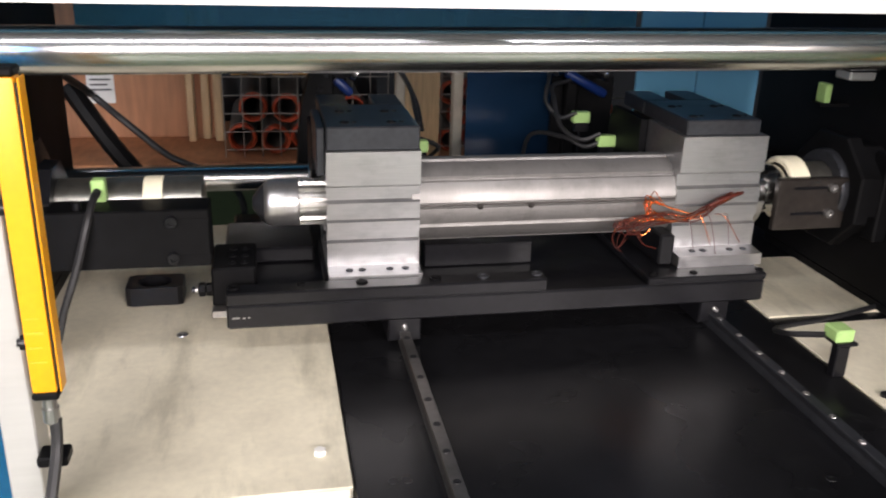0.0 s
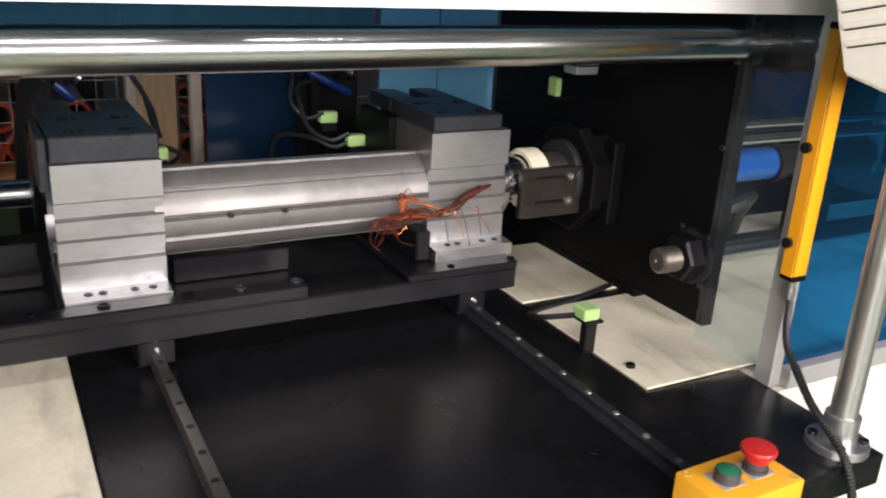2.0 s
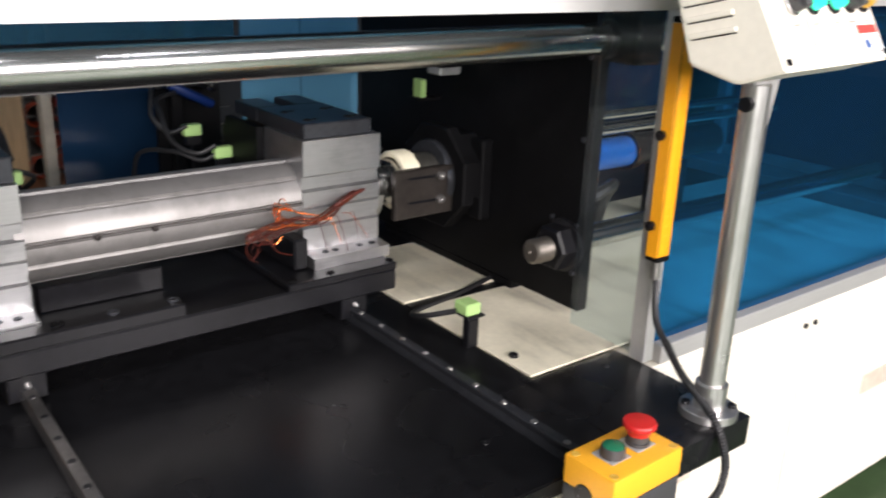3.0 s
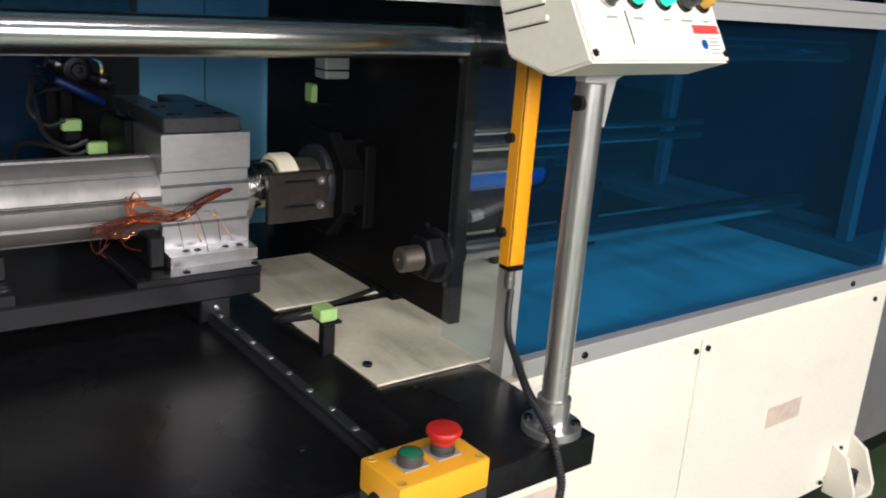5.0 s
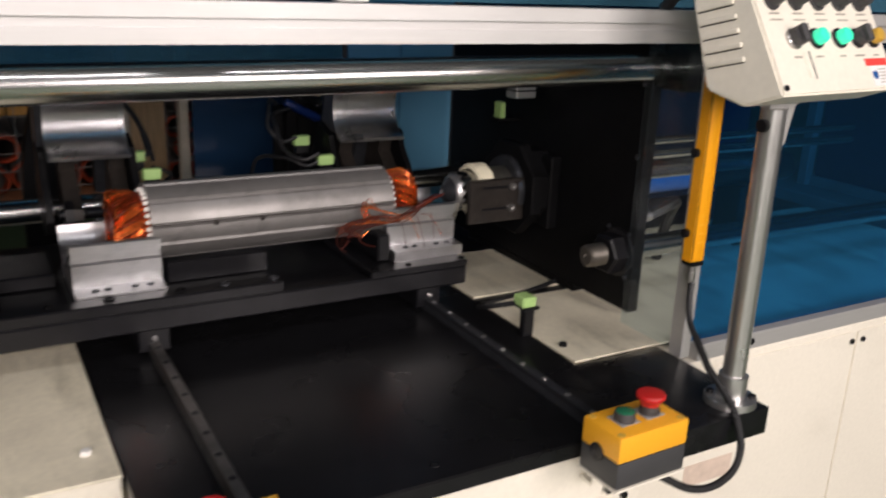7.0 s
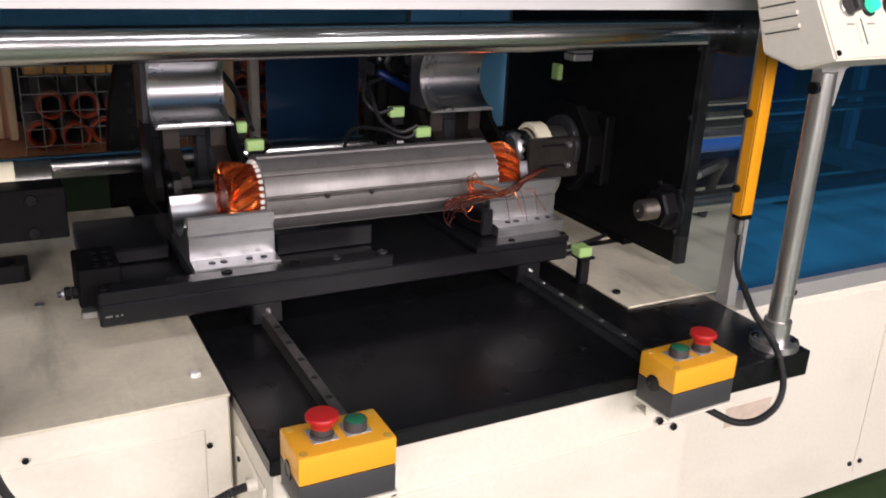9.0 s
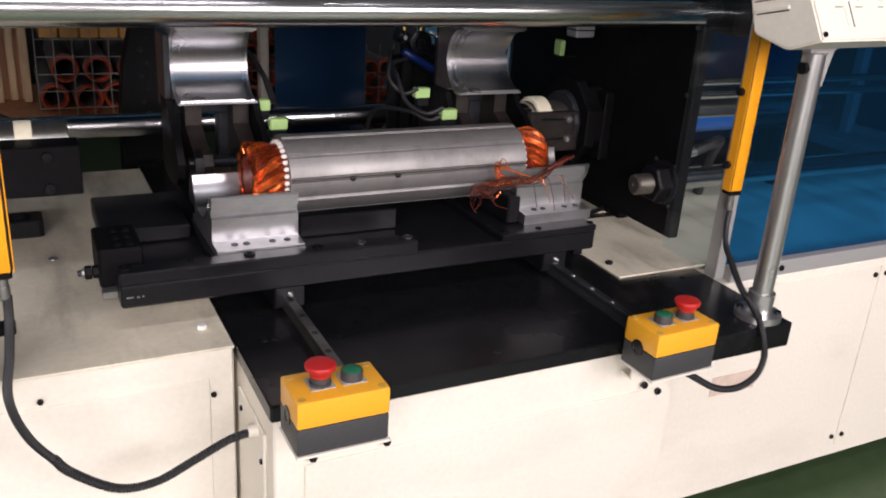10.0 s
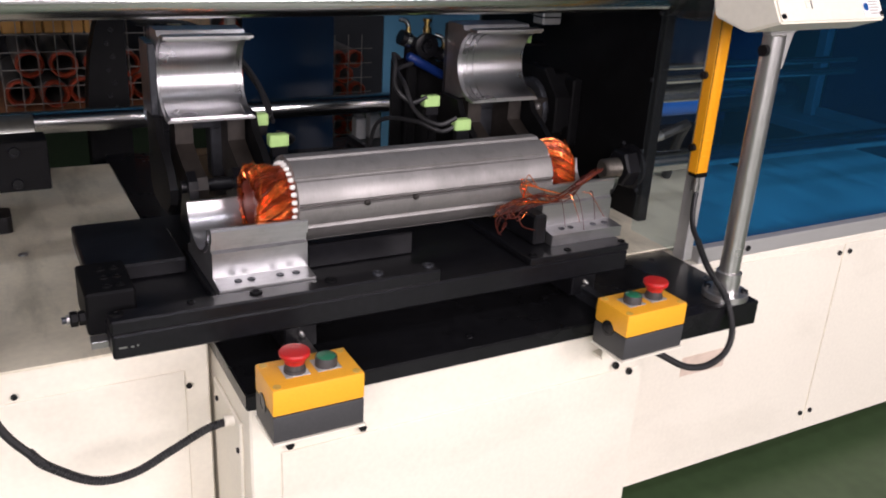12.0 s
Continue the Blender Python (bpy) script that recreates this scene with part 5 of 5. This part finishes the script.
hang = thing("hanging_cable", "black cable hanging behind the press in front of the plywood", "cable", (-0.5, 0.9, 1.1))
part("sheath", sweep(smooth_path([(-0.530, 0.605, 1.30), (-0.56, 0.70, 1.22), (-0.55, 0.92, 1.135), (-0.47, 0.90, 1.066), (-0.395, 0.90, 0.998), (-0.335, 0.90, 0.968), (-0.27, 0.89, 0.94), (-0.24, 0.87, 0.88), (-0.26, 0.86, 0.80)]), 0.0075), RUBBER, hang)
part("strap", sweep(smooth_path([(-0.60, 1.0, 1.13), (-0.555, 0.98, 1.06), (-0.505, 0.97, 0.985), (-0.44, 0.96, 0.90), (-0.40, 0.96, 0.84)]), 0.021), BLACK_SIDE, hang)


def stator_stack(name, x0, x1, y, z0, rows, r, label, height=1.62, foot=FLOOR):
    c = thing(name, label, "wire cage", ((x0 + x1) / 2, y, foot), "stator cages")
    grid = bmesh.new()
    step = 0.044
    x = x0
    while x <= x1 + 1e-6:
        rod((x, y - 0.06, foot), (x, y - 0.06, height), 0.0015, 6, bm=grid)
        x += step
    z = foot + 0.02
    while z < height:
        rod((x0, y - 0.0636, z), (x1, y - 0.0636, z), 0.0015, 6, bm=grid)
        z += step
    part("wire_mesh", grid, WIRE, c, "galvanised square wire mesh")
    rg = random.Random(int(1000 * (x0 + 3)))
    z = z0
    for row in range(rows):
        off = r * 0.9 if row % 2 else 0
        x = x0 + r + off
        while x < x1 - r * 0.6:
            jx, jz, jy = rg.uniform(-0.006, 0.006), rg.uniform(-0.005, 0.005), rg.uniform(-0.02, 0.02)
            s = part("stator_core", lathe((x + jx, y + jy, z + jz), (0, 1, 0), [(0.02, r * 0.72), (0.0, r * 0.72), (0.0, r * 0.96), (0.34, r * 0.96), (0.34, r * 0.7)], 24, closed=False), GREY_CORE, c, "grey wound stator")
            ring = lathe((x + jx, y + jy, z + jz), (0, -1, 0), [(0.0, r * 0.66), (0.006, r * 0.64), (0.022, r * 0.68), (0.030, r * 0.80), (0.024, r * 0.94), (0.004, r * 0.95)], 28, closed=False)
            for v in ring.verts:
                v.co += Vector((rg.uniform(-0.0012, 0.0012), rg.uniform(-0.002, 0.002), rg.uniform(-0.0012, 0.0012)))
            part("copper_ring", ring, COPPER_RING, s, "dull red copper end winding")
            x += 2 * r + 0.006
        z += r * 1.9
    part("backing", box(x0 - 0.02, x1 + 0.02, y + 0.36, y + 0.38, foot, height), HALL_DARK, c)
    return c


cage = stator_stack("wire_cage", -0.285, 0.115, 1.19, 0.970, 2, 0.037, "wire cage stacked with copper-wound stators", foot=0.9305)
for k in range(6):
    part("carton", box(-0.27 + 0.05 * k, -0.223 + 0.05 * k, 1.22, 1.40, 1.115, 1.165 + 0.004 * (k % 2), 0.003), CARTON, cage, "ochre packing slab")
stator_stack("wire_cage", 0.245, 0.40, 1.19, 0.963, 9, 0.030, "narrow wire cage of copper stators beside blue panel", foot=0.9305)
stator_stack("wire_cage", 0.62, 0.74, 1.22, 0.39, 13, 0.028, "wire cage of copper coils behind the machine", 1.105)
column = bmesh.new()
shape = [(-0.125, FLOOR), (-0.125, 0.96), (-0.120, 1.04), (-0.110, 1.12), (-0.092, 1.19), (-0.07, 1.24), (-0.03, 1.27), (-0.03, FLOOR)]
ca = [column.verts.new((x, 0.82, z)) for x, z in shape]
cc = [column.verts.new((x, 0.88, z)) for x, z in shape]
column.faces.new(ca)
column.faces.new(cc[::-1])
for i in range(len(shape)):
    column.faces.new((ca[i], cc[i], cc[(i + 1) % len(shape)], ca[(i + 1) % len(shape)]))
bmesh.ops.recalc_face_normals(column, faces=column.faces[:])
col = thing("machine_column", "black curved column behind the carriage", "column", (-0.1, 0.85, FLOOR))
part("casting", column, BLACK_SIDE, col)
for k in range(7):
    part("column_bolt", socket_screw((-0.06 - 0.012 * (k % 2), 0.82, 1.0 + 0.03 * k), (0, -1, 0), 0.006, 0.004), BLACK_STEEL, col)
for bx0, bx1, bz in ((0.005, 0.035, 0.965), (0.515, 0.545, 0.955), (0.555, 0.585, 0.962)):
    lb = thing("limit_block", "small pale aluminium limit block on the bed plate", "block", ((bx0 + bx1) / 2, 0.755, 0.9), "limit blocks")
    part("body", box(bx0, bx1, 0.74, 0.77, 0.9004, bz, 0.002), PROFILE, lb)
    part("cap", box(bx0 + 0.004, bx1 - 0.004, 0.745, 0.765, bz + 0.0002, bz + 0.008, 0.001), STEEL, lb)
solo("dark_machine", box(-3.0, 3.6, 3.6, 3.9, FLOOR, 2.6, 0.02), HALL_DARK, "dark cabinet row far behind the cages", "cabinet")
side = thing("neighbour_machine", "cream machine with aluminium frame and dark windows", "machine", (2.3, 0.2, FLOOR))
# Grey puts the shadow over the cream base and its frame into the colour.
SHADED_PAINT = material("shaded_machine_paint", (0.15, 0.15, 0.145), 0.5, vary=0.08, scale=30, stain=0.2)
part("base", box(2.00, 3.2, -0.16, 0.90, FLOOR + 0.06, 0.896, 0.004), SHADED_PAINT, side)
part("plinth", box(2.02, 3.18, -0.14, 0.88, FLOOR, FLOOR + 0.0598), BLACK_STEEL, side)
for px, py in ((2.045, -0.025), (2.10, 0.61), (2.36, 0.58)):
    part("frame_post", box(px, px + 0.032, py, py + 0.032, 0.8965, 1.90, 0.0015), SHADED_PAINT, side)
part("frame_rail", box(2.045, 2.077, 0.0075, 0.6095, 1.868, 1.90, 0.0015), PROFILE, side)
part("kick_rail", box(2.12, 2.135, 0.008, 0.6095, 0.8965, 0.926, 0.0015), SHADED_PAINT, side)
part("dark_window", box(2.139, 2.143, 0.008, 0.6095, 0.8965, 1.866), NAVY, side, "dark glossy window sheet")
part("dark_window", box(2.079, 2.90, -0.010, -0.006, 0.90, 1.866), NAVY, side, "dark glossy window sheet")
part("sticker", box(2.048, 2.17, -0.0272, -0.0255, 1.385, 1.475), WHITE_LABEL, side, "white notice sticker")
part("sticker_band", box(2.050, 2.168, -0.0284, -0.0274, 1.445, 1.473), RED_LABEL, side)
for k in range(3):
    part("print_bar", box(2.095, 2.16 - 0.008 * k, -0.0284, -0.0274, 1.395 + 0.014 * k, 1.400 + 0.014 * k), INK, side)

# ---------------------------------------------------------------- what moves
SLIDE = [(0, 0, 0), (7.65, 0, 0), (7.9, 0, -0.012), (8.5, 0, -0.084), (9.0, 0, -0.145), (9.5, 0, -0.202), (10, 0, -0.246), (10.5, 0, -0.290), (11, 0, -0.336), (11.5, 0, -0.379), (12, -0.001, -0.422)]
OPEN = [(0, 0), (5.6, 0), (5.8, -12), (6.0, -22), (6.2, -27), (6.4, -32), (6.6, -36), (6.8, -45), (7.0, -74), (7.2, -84), (7.5, -88), (8.0, -90), (12, -90)]


def motions():
    c0, s0 = ORIGIN[car.name], ORIGIN[stator.name]
    walk(car, [(t, pose(c0.x + e, c0.y + d, c0.z)) for t, e, d in SLIDE])
    walk(stator, [(t, pose(s0.x + e, s0.y + d, s0.z)) for t, e, d in SLIDE])
    for ob, at in UPPER:
        walk(ob, [(t, pose(at.x, at.y, at.z, a, 0, 0)) for t, a in OPEN])
    m0 = ORIGIN[mandrel.name]
    walk(mandrel, [(0, pose(m0.x, m0.y, m0.z)), (0.7, pose(m0.x + 0.095, m0.y, m0.z)), (5.4, pose(m0.x + 0.722, m0.y, m0.z)), (5.9, pose(m0.x + 0.776, m0.y, m0.z)), (12, pose(m0.x + 0.776, m0.y, m0.z))])


motions()
